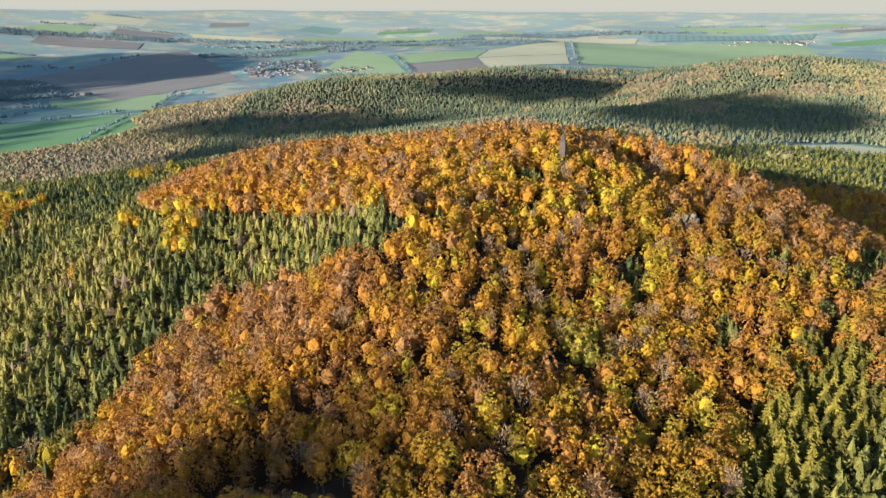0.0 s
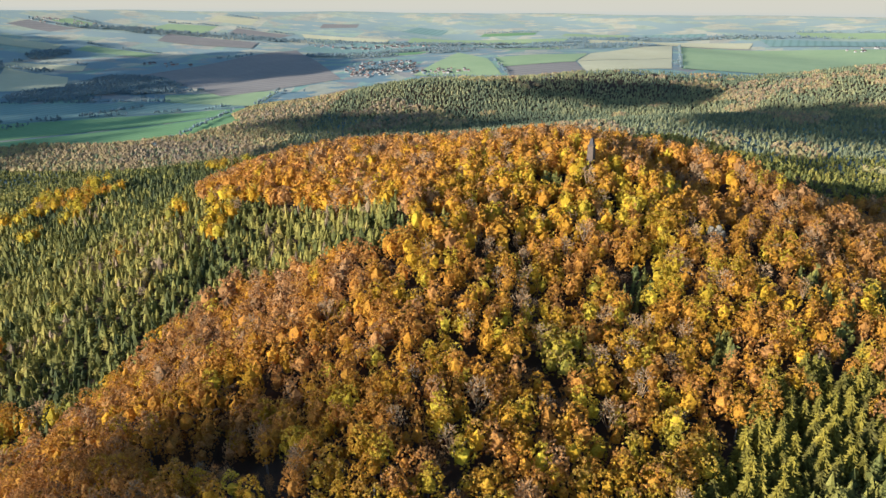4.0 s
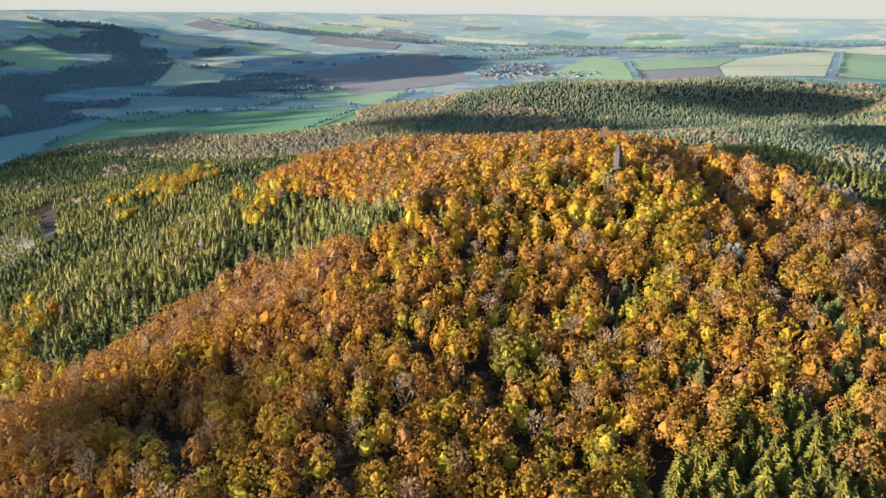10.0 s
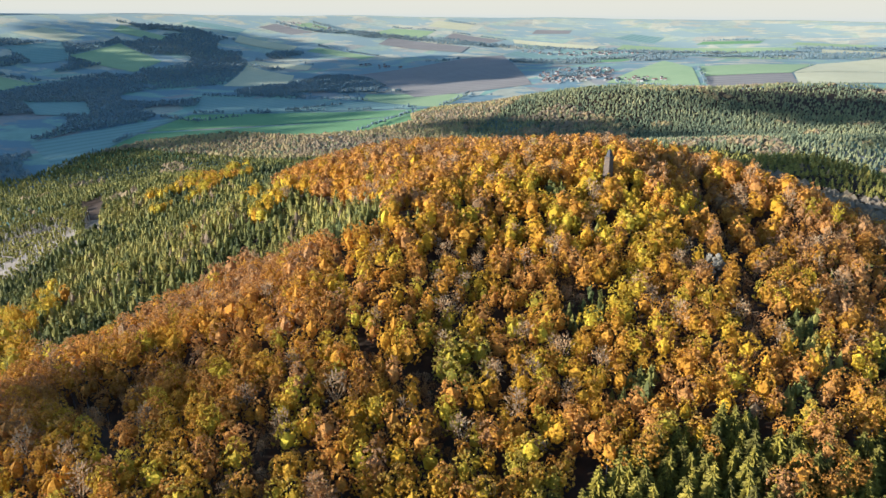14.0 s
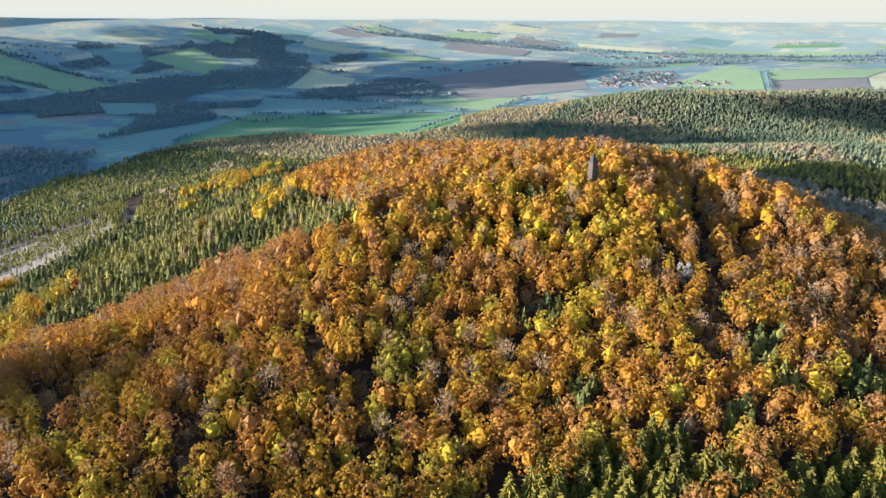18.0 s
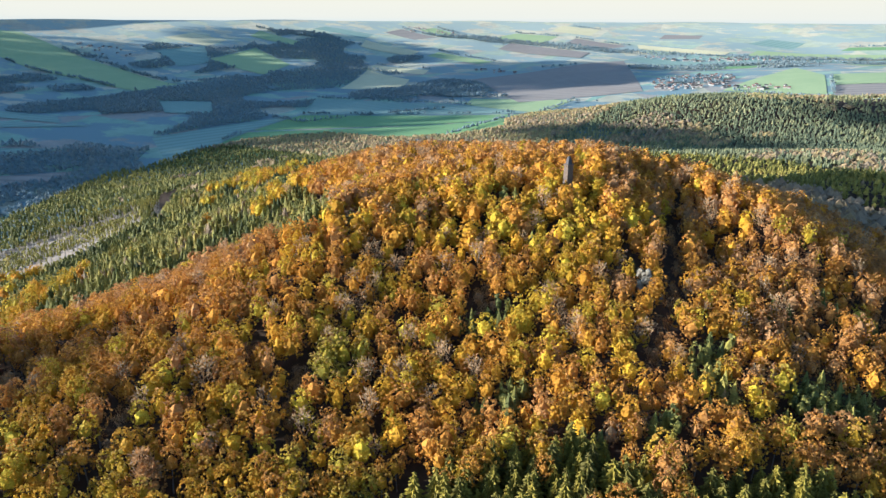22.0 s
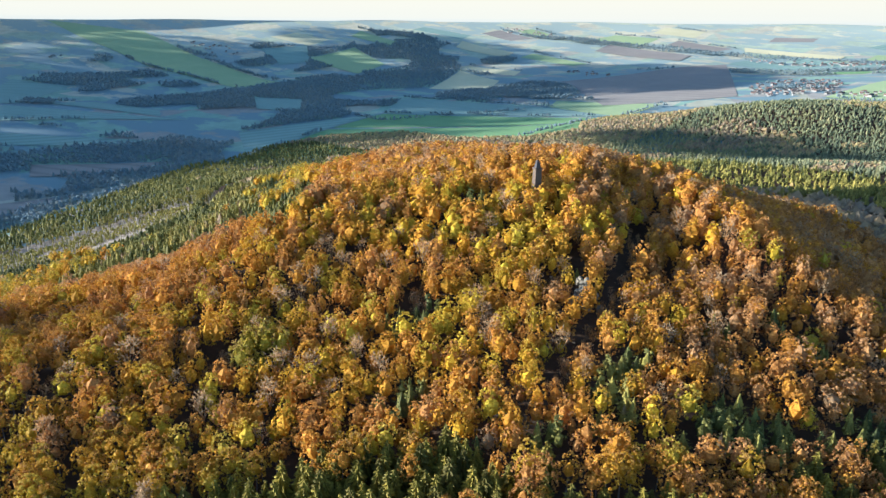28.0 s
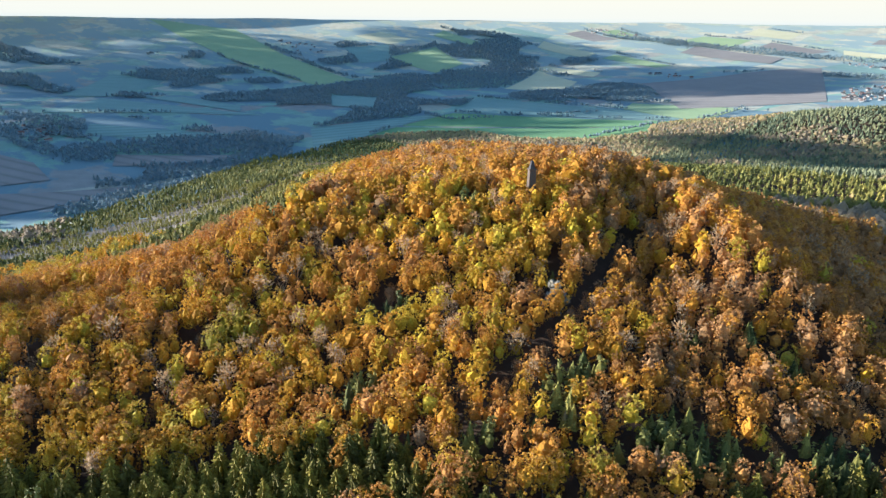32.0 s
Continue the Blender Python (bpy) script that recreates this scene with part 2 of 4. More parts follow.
def ground_material(name, fields, wood, haze_fields, haze_wood):
    """Open land: a patchwork of arable, stubble and meadow strips, with woods between, and leaf litter under the trees.
    Haze is painted in: the colours pale with distance.
    """
    m, nodes, links, b = material(name, 0.95, 0.1)
    pos = nodes.new("ShaderNodeNewGeometry").outputs["Position"]
    turn = nodes.new("ShaderNodeMapping")
    turn.inputs["Rotation"].default_value, turn.inputs["Scale"].default_value = (0, 0, 0.5), (1.0, 0.55, 0.0)
    links.new(pos, turn.inputs["Vector"])
    warp = noise_node(nodes, links, 0.004, 2.0, 0.5, turn.outputs[0])
    moved = nodes.new("ShaderNodeVectorMath")
    moved.operation = "MULTIPLY_ADD"
    links.new(warp.outputs["Color"], moved.inputs[0])
    moved.inputs[1].default_value = (120, 120, 0)
    links.new(turn.outputs[0], moved.inputs[2])
    cells = nodes.new("ShaderNodeTexVoronoi")
    cells.inputs["Scale"].default_value = 0.0078
    links.new(moved.outputs[0], cells.inputs["Vector"])
    sep = nodes.new("ShaderNodeSeparateColor")
    links.new(cells.outputs["Color"], sep.inputs[0])
    # painted haze: share of the paler tones, growing with distance
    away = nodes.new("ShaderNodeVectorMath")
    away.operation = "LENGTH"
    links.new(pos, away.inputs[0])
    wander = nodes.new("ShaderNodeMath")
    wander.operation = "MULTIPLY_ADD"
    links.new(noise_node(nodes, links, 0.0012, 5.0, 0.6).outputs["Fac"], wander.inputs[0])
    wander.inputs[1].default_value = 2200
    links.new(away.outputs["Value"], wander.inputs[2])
    hazed_land = nodes.new("ShaderNodeMapRange")
    hazed_land.inputs["From Min"].default_value, hazed_land.inputs["From Max"].default_value = 3700, 5600
    links.new(wander.outputs[0], hazed_land.inputs["Value"])
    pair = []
    for tones in (fields, haze_fields):
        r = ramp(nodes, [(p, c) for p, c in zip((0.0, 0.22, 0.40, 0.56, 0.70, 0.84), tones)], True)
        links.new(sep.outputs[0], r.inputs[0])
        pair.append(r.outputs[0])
    sown = mix(nodes, links, pair[0], pair[1], hazed_land.outputs[0])
    wood = mix(nodes, links, wood, haze_wood, hazed_land.outputs[0])
    fine = noise_node(nodes, links, 0.02, 6.0, 0.7)
    tone = ramp(nodes, [(0.3, (0.82, 0.82, 0.82)), (0.7, (1.12, 1.12, 1.12))])
    links.new(fine.outputs["Fac"], tone.inputs[0])
    colour = mix(nodes, links, sown, tone.outputs[0], 1.0, "MULTIPLY")
    # woods as flat colour patches, their blue-grey tint is painted haze
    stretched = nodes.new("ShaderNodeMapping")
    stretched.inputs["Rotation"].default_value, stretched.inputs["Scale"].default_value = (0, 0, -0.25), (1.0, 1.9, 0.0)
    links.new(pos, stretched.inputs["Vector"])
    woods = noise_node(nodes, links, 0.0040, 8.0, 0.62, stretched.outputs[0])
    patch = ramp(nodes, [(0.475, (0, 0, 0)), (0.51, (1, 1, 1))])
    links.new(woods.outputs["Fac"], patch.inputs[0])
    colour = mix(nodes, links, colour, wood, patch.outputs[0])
    links.new(colour, b.inputs["Base Color"])
    return m


def backdrop_material():
    """The bright cream sky low over the horizon, a little bluer where the air is thickest."""
    m, nodes, links, b = material("horizon_sky", 1.0, 0.0)
    z = nodes.new("ShaderNodeSeparateXYZ")
    links.new(nodes.new("ShaderNodeNewGeometry").outputs["Position"], z.inputs[0])
    span = nodes.new("ShaderNodeMapRange")
    span.inputs["From Min"].default_value, span.inputs["From Max"].default_value = RIM_HEIGHT - 10, RIM_HEIGHT + 130
    links.new(z.outputs["Z"], span.inputs["Value"])
    r = ramp(nodes, [(0.0, (0.756, 0.742, 0.634)), (0.25, (0.861, 0.782, 0.607)), (1.0, (0.903, 0.797, 0.590))])
    links.new(span.outputs[0], r.inputs[0])
    glow = nodes.new("ShaderNodeEmission")
    glow.inputs["Strength"].default_value = 0.34
    links.new(r.outputs[0], glow.inputs["Color"])
    links.new(glow.outputs[0], nodes["Material Output"].inputs["Surface"])
    return m


# Near tones tinted towards blue, far ones paled, both for haze.
M_LAND = ground_material("hazed_land", [(0.186, 0.282, 0.214), (0.208, 0.295, 0.225), (0.297, 0.295, 0.220), (0.193, 0.282, 0.207), (0.238, 0.225, 0.194), (0.341, 0.326, 0.245)], (0.142, 0.201, 0.207),
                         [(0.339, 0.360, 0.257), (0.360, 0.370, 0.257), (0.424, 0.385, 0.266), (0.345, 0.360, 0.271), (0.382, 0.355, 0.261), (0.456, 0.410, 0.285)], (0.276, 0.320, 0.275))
M_LITTER = mottled("leaf_litter", (0.035, 0.025, 0.017), (0.085, 0.052, 0.03), 0.15, height=0.1)

rings = np.concatenate([np.arange(0, 640, 9.0), np.geomspace(645, RIM, 110)])
SECTORS = 300
a = np.linspace(0, 2 * math.pi, SECTORS, endpoint=False)
gx, gy = 0 + rings[:, None] * np.cos(a), 350 + rings[:, None] * np.sin(a)
gz = land(gx, gy)
i, j = np.meshgrid(np.arange(len(rings) - 1), np.arange(SECTORS), indexing="ij")
k = (j + 1) % SECTORS
quads = np.stack([i * SECTORS + j, (i + 1) * SECTORS + j, (i + 1) * SECTORS + k, i * SECTORS + k], -1).reshape(-1, 4)
mid = np.stack([gx, gy], -1).reshape(-1, 2)[quads].mean(1)
wooded = (cover(mid[:, 0], mid[:, 1]) > 0.5).astype(int)
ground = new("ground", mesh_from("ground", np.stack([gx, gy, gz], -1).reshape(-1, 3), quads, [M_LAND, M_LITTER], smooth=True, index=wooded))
tagged(ground, "rolling farmland and wooded hill ground under autumn trees", "ground", kind="structure")

# the plain sky low over the horizon, beyond the last fields
a = np.linspace(0, 2 * math.pi, 96, endpoint=False)
ringed = np.stack([4560 * np.cos(a), 350 + 4560 * np.sin(a)], 1)
wall = np.concatenate([np.column_stack([ringed, np.full(96, 150.0)]), np.column_stack([ringed, np.full(96, 400.0)])])
n = np.arange(96)
horizon = new("backdrop", mesh_from("backdrop", wall, np.stack([n, (n + 1) % 96, (n + 1) % 96 + 96, n + 96], 1), [backdrop_material()], smooth=True))
tagged(horizon, "pale cream sky low over the horizon", "sky", kind="structure")

# ---- trees ----
ICO = bmesh.new()
bmesh.ops.create_icosphere(ICO, subdivisions=1, radius=1.0)
ICO_V = np.array([v.co[:] for v in ICO.verts])
ICO_T = np.array([[v.index for v in f.verts] for f in ICO.faces])
ICO.free()
OCT_V = np.array([(1, 0, 0), (0, 1, 0), (-1, 0, 0), (0, -1, 0), (0, 0, 1), (0, 0, -1)], float)
OCT_T = np.array([(0, 1, 4), (1, 2, 4), (2, 3, 4), (3, 0, 4), (1, 0, 5), (2, 1, 5), (3, 2, 5), (0, 3, 5)])


def join(pieces):
    """Corners and triangles of several pieces as one."""
    vs, ts, n = [], [], 0
    for v, t in pieces:
        vs.append(v)
        ts.append(t + n)
        n += len(v)
    return np.concatenate(vs), np.concatenate(ts)


def tube(points, radii, sides=5):
    """A tapering round limb along points."""
    pts = np.array(points, float)
    v, t = [], []
    ang = np.linspace(0, 2 * math.pi, sides, endpoint=False)
    for n, (p, r) in enumerate(zip(pts, radii)):
        d = pts[min(n + 1, len(pts) - 1)] - pts[max(n - 1, 0)]
        d = d / np.linalg.norm(d)
        u = np.cross(d, (0.3, 0.9, 0.1))
        u /= np.linalg.norm(u)
        w = np.cross(d, u)
        v.append(p + r * (np.cos(ang)[:, None] * u + np.sin(ang)[:, None] * w))
    for n in range(len(pts) - 1):
        for s in range(sides):
            a, b = n * sides + s, n * sides + (s + 1) % sides
            t += [(a, b, b + sides), (a, b + sides, a + sides)]
    return np.concatenate(v), np.array(t)


def boughs(rng, lobes, radius, base, top):
    """Centres and radii of the rounded boughs that make up a broad crown."""
    c, r = [], []
    for n in range(lobes):
        f = rng.uniform(0.12, 1.0) if n else 1.0
        reach = radius * (1 - 0.75 * abs(f - 0.42) ** 1.4 * 1.5) * rng.uniform(0.30, 0.64)
        turn = n * 2.4 + rng.uniform(-0.5, 0.5)
        if n == 0:
            reach = 0.1 * radius
        c.append((reach * math.cos(turn), reach * math.sin(turn), base + (top - base) * (0.18 + 0.66 * f)))
        r.append(radius * rng.uniform(0.42, 0.62))
    return np.array(c), np.array(r)


def broad_crown(seed, lobes, leaves, size, radius=4.7, base=6.0, top=19.2, core=0.74, plain=False, spray=9):
    """A broad crown: an uneven dome of boughs, with sprays of leaves on shoots that sweep up and out."""
    rng = np.random.default_rng(seed)
    bumps = rng.normal(size=(max(lobes, 2) + 3, 3)) + (0, 0, 0.35)
    bumps /= np.linalg.norm(bumps, axis=1)[:, None]
    swell = rng.uniform(0.14, 0.34, len(bumps))
    middle, high = base + 0.42 * (top - base), top - base

    def shell(d):
        """The crown's surface in the directions d."""
        near = np.exp(-(1 - d @ bumps.T) / 0.11) * swell
        m = 0.80 + near.max(1)
        flat = np.where(d[:, 2] > 0, 0.58, 0.42) * high
        return np.stack([d[:, 0] * radius * m, d[:, 1] * radius * m, middle + d[:, 2] * flat * (0.35 + 0.65 * m)], 1)

    bv, bt = (OCT_V, OCT_T) if plain else (ICO_V, ICO_T)
    heart = np.array((0, 0, middle))
    cv = heart + (shell(bv / np.linalg.norm(bv, axis=1)[:, None]) - heart) * core * rng.uniform(0.85, 1.1, (len(bv), 1))
    # tufts of leaves at the ends of the boughs, with gaps between
    tufts = max(4, leaves // spray)
    e = rng.normal(size=(tufts, 3)) + (0, 0, 0.4)
    e /= np.linalg.norm(e, axis=1)[:, None]
    out = rng.uniform(0.84, 1.05, tufts)
    ends = heart + (shell(e) - heart) * out[:, None]
    reach = 1.15 * radius / math.sqrt(tufts)
    pick = np.arange(leaves) % tufts
    d = e[pick] + rng.normal(size=(leaves, 3)) * 0.6
    d /= np.linalg.norm(d, axis=1)[:, None]
    p = ends[pick] + d * reach * rng.uniform(0.45, 1.15, (leaves, 1)) - 0.45 * reach * e[pick]
    face = d + (0, 0, 0.25) + rng.normal(size=(leaves, 3)) * 0.62
    side = np.cross(face, rng.normal(size=(leaves, 3)))
    side /= np.linalg.norm(side, axis=1)[:, None]
    along = np.cross(side, face)
    along /= np.linalg.norm(along, axis=1)[:, None]
    s = (size * rng.uniform(0.6, 1.4, leaves))[:, None]
    v = np.stack([p - 0.6 * along * s + 0.7 * side * s, p - 0.6 * along * s - 0.7 * side * s, p + 0.95 * along * s], 1).reshape(-1, 3)
    verts, tris = join([(cv, bt), (v, np.arange(3 * leaves).reshape(-1, 3))])
    bare = np.clip((out[pick] - 0.88) / 0.14, 0, 1) * np.clip(0.5 + 0.6 * e[pick, 2], 0.1, 1) * rng.uniform(0.5, 1.0, leaves)
    return verts, tris, np.concatenate([np.zeros(len(cv)), np.repeat(bare, 3)])


def needle_crown(seed, leaves, size, radius=2.9, base=4.0, top=16.6):
    """A spruce or pine seen from afar: a rough cone with drooping sprays all over it."""
    rng = np.random.default_rng(seed)
    core = spruce_crown(seed, 2, 3, 0.72 * radius, base, top - 1.0, 0.7, 0.6)
    f = 1 - np.sqrt(rng.uniform(0.0, 1.0, leaves))
    t = rng.uniform(0, 6.283, leaves)
    r = radius * (1 - f) ** 0.55 * rng.uniform(0.7, 1.12, leaves)
    p = np.stack([r * np.cos(t), r * np.sin(t), base + (top - base) * f], 1)
    along = np.stack([np.cos(t), np.sin(t), np.full(leaves, -0.25)], 1) + rng.normal(size=(leaves, 3)) * 0.3
    side = np.cross(along, np.array((0, 0, 1.0)) + rng.normal(size=(leaves, 3)) * 0.5)
    side /= np.linalg.norm(side, axis=1)[:, None]
    s = (size * rng.uniform(0.7, 1.3, leaves) * (1.1 - 0.6 * f))[:, None]
    v = np.stack([p - 0.5 * along * s + 0.6 * side * s, p - 0.5 * along * s - 0.6 * side * s, p + 0.9 * along * s], 1).reshape(-1, 3)
    return join([core, (v, np.arange(3 * leaves).reshape(-1, 3))])


def bare_crown(seed, twigs, radius=5.2, base=7.0, top=20.0):
    """A crown that has shed most leaves: upswept branches and a thin veil of twigs."""
    rng = np.random.default_rng(seed)
    bits = []
    for n in range(7):
        turn, lift = n * 2.4, rng.uniform(0.4, 1.0)
        tip = np.array((math.cos(turn) * radius * (1.1 - 0.7 * lift), math.sin(turn) * radius * (1.1 - 0.7 * lift), base + (top - base) * (0.5 + 0.45 * lift)))
        root = np.array((0, 0, base + 3 * lift))
        bits.append(tube([root, (root + tip) / 2 + (0, 0, -0.6), tip], [0.2, 0.12, 0.04], 3))
    c, r = boughs(rng, 9, radius, base, top)
    count = twigs
    pick = rng.integers(0, len(c), count)
    d = rng.normal(size=(count, 3)) + (0, 0, 0.5)
    d /= np.linalg.norm(d, axis=1)[:, None]
    p = c[pick] + d * (r[pick] * rng.uniform(0.3, 1.1, count))[:, None]
    along = d + (0, 0, 0.4) + rng.normal(size=(count, 3)) * 0.3
    along /= np.linalg.norm(along, axis=1)[:, None]
    side = np.cross(along, rng.normal(size=(count, 3)))
    side /= np.linalg.norm(side, axis=1)[:, None]
    ln, wd = rng.uniform(0.9, 1.9, (count, 1)), rng.uniform(0.14, 0.34, (count, 1))
    v = np.stack([p - side * wd, p + side * wd, p + along * ln], 1).reshape(-1, 3)
    bits.append((v, np.arange(3 * count).reshape(-1, 3)))
    return join(bits)


def spruce_crown(seed, layers, spikes, radius=2.9, base=3.0, top=24.0, notch=0.52, taper=0.62):
    """Whorls of drooping branches, each with a ragged edge, narrowing to the leader."""
    rng = np.random.default_rng(seed)
    bits = []
    for n in range(layers):
        f = n / layers
        z = base + (top - base) * f
        out = radius * (1 - f) ** taper * rng.uniform(0.9, 1.1) + 0.12
        high = (top - base) / layers * 1.9
        ang = np.arange(2 * spikes) * math.pi / spikes + rng.uniform(0, 6)
        reach = np.where(np.arange(2 * spikes) % 2, notch, 1.0) * out * rng.uniform(0.78, 1.22, 2 * spikes)
        droop = z - 0.22 * reach + rng.uniform(-0.25, 0.25, 2 * spikes)
        edge = np.stack([reach * np.cos(ang), reach * np.sin(ang), droop], 1)
        v = np.concatenate([edge, [(0, 0, min(z + high, top + 0.6))]])
        m = 2 * spikes
        bits.append((v, np.array([(q, (q + 1) % m, m) for q in range(m)])))
    return join(bits)


def branchy_spruce(seed, whorls=12, radius=3.9, base=3.0, top=17.5):
    """A spruce seen near by: every branch a drooping, ridged spray, with gaps between."""
    rng = np.random.default_rng(seed)
    bits = [spruce_crown(seed, 4, 5, 0.55 * radius, base, top - 0.8, 0.6, 0.8)]
    for n in range(whorls):
        f = n / whorls
        z, out = base + (top - base) * f, radius * (1 - f) ** 0.68 + 0.25
        count = 9 if f < 0.7 else 6
        for k in range(count):
            a, r = (k + rng.uniform(-0.3, 0.3)) * 6.283 / count + n * 0.7, out * rng.uniform(0.72, 1.2)
            w, lift = rng.uniform(0.2, 0.34), rng.uniform(-0.35, 0.35)
            q = np.array([(0, 0, z + 0.45), (0.6 * r * math.cos(a + w), 0.6 * r * math.sin(a + w), z - 0.30 * r + lift), (0.55 * r * math.cos(a), 0.55 * r * math.sin(a), z + 0.02 * r + lift),
                          (0.6 * r * math.cos(a - w), 0.6 * r * math.sin(a - w), z - 0.30 * r + lift), (r * math.cos(a), r * math.sin(a), z - 0.26 * r + lift)])
            bits.append((q, np.array([(0, 2, 1), (0, 3, 2), (1, 2, 4), (2, 3, 4)])))
    return join(bits)


def scatter(rng, box, spacing, jitter=0.42):
    x0, y0, x1, y1 = box
    nx, ny = int((x1 - x0) / spacing), int((y1 - y0) / (spacing * 0.87))
    ii, jj = np.meshgrid(np.arange(nx), np.arange(ny), indexing="ij")
    x = x0 + (ii + 0.5 * (jj % 2)) * spacing
    y = y0 + jj * spacing * 0.87
    p = np.stack([x, y], -1).reshape(-1, 2)
    return p + rng.uniform(-jitter, jitter, p.shape) * spacing


def inside(p, corners):
    """Which of the points lie inside the outline."""
    res = np.zeros(len(p), bool)
    n = len(corners)
    for a in range(n):
        (xa, ya), (xb, yb) = corners[a], corners[(a + 1) % n]
        cross = ((ya > p[:, 1]) != (yb > p[:, 1])) & (p[:, 0] < (xb - xa) * (p[:, 1] - ya) / (yb - ya + 1e-9) + xa)
        res ^= cross
    return res


def drift(p, scale, seed):
    """A smooth value from about -1 to 1 over the plan, to vary the stands."""
    rng = np.random.default_rng(seed)
    out = np.zeros(len(p))
    for n in range(7):
        t, ph, s = rng.uniform(0, 6.3), rng.uniform(0, 6.3), scale * rng.uniform(0.5, 1.6)
        out += np.sin((p[:, 0] * math.cos(t) + p[:, 1] * math.sin(t)) / s + ph)
    return out / 2.6


WOODS = [(-1050, 805), (-1095, 925), (-1098, 1030), (-1075, 1125), (-965, 1250), (-790, 1255), (-670, 1330), (-620, 1460), (-680, 1560), (-682, 1730), (-610, 1890), (-350, 2060), (100, 2150), (600, 2180), (1150, 2150),
         (1450, 1500), (1000, 1000), (800, 600), (560, 250), (420, -60), (0, -160), (-300, -60), (-600, 80), (-720, 250), (-810, 400), (-870, 520), (-1040, 700), (-1090, 800)]
NEEDLE_FLANK = [(-160, 120), (-160, 200), (-146, 268), (-140, 310), (-118, 346), (-89, 347), (-33, 318), (-15, 347), (-51, 387), (-108, 425), (-188, 458),
                (-235, 530), (-215, 640), (-200, 760), (-1200, 1300), (-1300, 200), (-500, -100)]
NEEDLE_FRONT = [(60, 165), (104, 206), (112, 224), (134, 256), (150, 278), (169, 297), (182, 288), (206, 300), (222, 322), (250, 330), (420, 420), (420, 0), (100, 0)]
CLEARINGS = [[(-428, 372), (-440, 430), (-462, 480), (-500, 505), (-560, 530), (-610, 500), (-645, 430), (-650, 330), (-600, 235), (-520, 205), (-455, 280)], [(505, 1075), (530, 1030), (700, 900), (720, 1010), (625, 1085)],
             [(-60, 1130), (-160, 1150), (-170, 1220), (-60, 1240)], [(-455, 480), (-448, 496), (-604, 622), (-616, 600)],
             [(-930, 250), (-1250, 330), (-1300, 540), (-1020, 545)], [(-1330, 840), (-1200, 640), (-1130, 660), (-1240, 870)]]
# dark gullies and gaps in the canopy
GAPS = [([(126, 462), (145, 422), (157, 385), (164, 355), (168, 330)], 4.6), ([(46, 263), (55, 252), (65, 240), (80, 227)], 4.6), ([(15, 206), (25, 192), (34, 181)], 4.0),
        ([(-74, 196), (-54, 190), (-32, 184)], 8.5), ([(80, 345), (90, 340)], 4.5), ([(128, 388), (136, 380)], 4.5), ([(240, 396), (258, 390)], 2.6), ([(20, 262), (26, 252)], 4.0)]
VIEW_EDGE = [(-170, 190), (60, 185), (215, 300), (290, 395)]      # the nearest ground that the camera sees
# the part of the hill in the camera's view, given fuller trees
IN_VIEW = [(-230, 120), (60, 145), (240, 270), (330, 355), (560, 560), (560, 705), (-420, 705), (-420, 200)]


def line_distance(p):
    """How far the points lie from the near edge of the camera's view."""
    best = np.full(len(p), 1e9)
    for a, b in zip(VIEW_EDGE, VIEW_EDGE[1:]):
        a, b = np.array(a, float), np.array(b, float)
        f = np.clip(((p - a) @ (b - a)) / ((b - a) @ (b - a)), 0, 1)
        best = np.minimum(best, np.linalg.norm(p - a - f[:, None] * (b - a), axis=1))
    return best


def keep_woods(p):
    ok = inside(p, WOODS)
    for c in CLEARINGS:
        ok &= ~inside(p, c)
    ok &= np.hypot(p[:, 0] - 75, p[:, 1] - 438) > 4.5
    ok &= np.hypot((p[:, 0] - 143), (p[:, 1] - 390)) > 7
    for line, width in GAPS:
        for (xa, ya), (xb, yb) in zip(line, line[1:]):
            f = np.clip(((p[:, 0] - xa) * (xb - xa) + (p[:, 1] - ya) * (yb - ya)) / ((xb - xa) ** 2 + (yb - ya) ** 2), 0, 1)
            ok &= np.hypot(p[:, 0] - xa - f * (xb - xa), p[:, 1] - ya - f * (yb - ya)) > width
    return p[ok]


rng = np.random.default_rng(11)
leafy = keep_woods(scatter(rng, (-420, -180, 560, 860), 6.7))
leafy = leafy[~inside(leafy, NEEDLE_FLANK) & ~(inside(leafy, NEEDLE_FRONT) & (drift(leafy, 14, 5) > -0.75))]
leafy = leafy[rng.random(len(leafy)) > 0.05]
leafy_far = leafy[:, 1] > 700
leafy = leafy[~leafy_far]
needles = keep_woods(scatter(rng, (-700, -120, 430, 900), 5.6))
in_flank, in_front = inside(needles, NEEDLE_FLANK), inside(needles, NEEDLE_FRONT)
odd = (drift(needles, 9, 8) > 1.15) & ~in_flank & ~in_front & (needles[:, 1] < 420) & (drift(needles, 60, 2) > 0.1)
# small groups of spruces among the beeches
for x, y, near in ((225, 366, 13), (238, 378, 9), (266, 404, 13), (252, 390, 7), (233, 433, 5), (208, 434, 4), (196, 331, 5), (184, 310, 8), (166, 284, 9), (183, 278, 10), (254, 364, 8),
                   (196, 345, 4), (150, 262, 7), (197, 410, 4), (222, 428, 6), (132, 240, 7)):
    odd |= np.hypot(needles[:, 0] - x, needles[:, 1] - y) < near
for q in needles[odd]:
    leafy = leafy[np.hypot(leafy[:, 0] - q[0], leafy[:, 1] - q[1]) > 4.6]
needles = needles[((in_flank & (np.hypot(needles[:, 0], needles[:, 1] - 350) < 560)) | in_front | odd)]
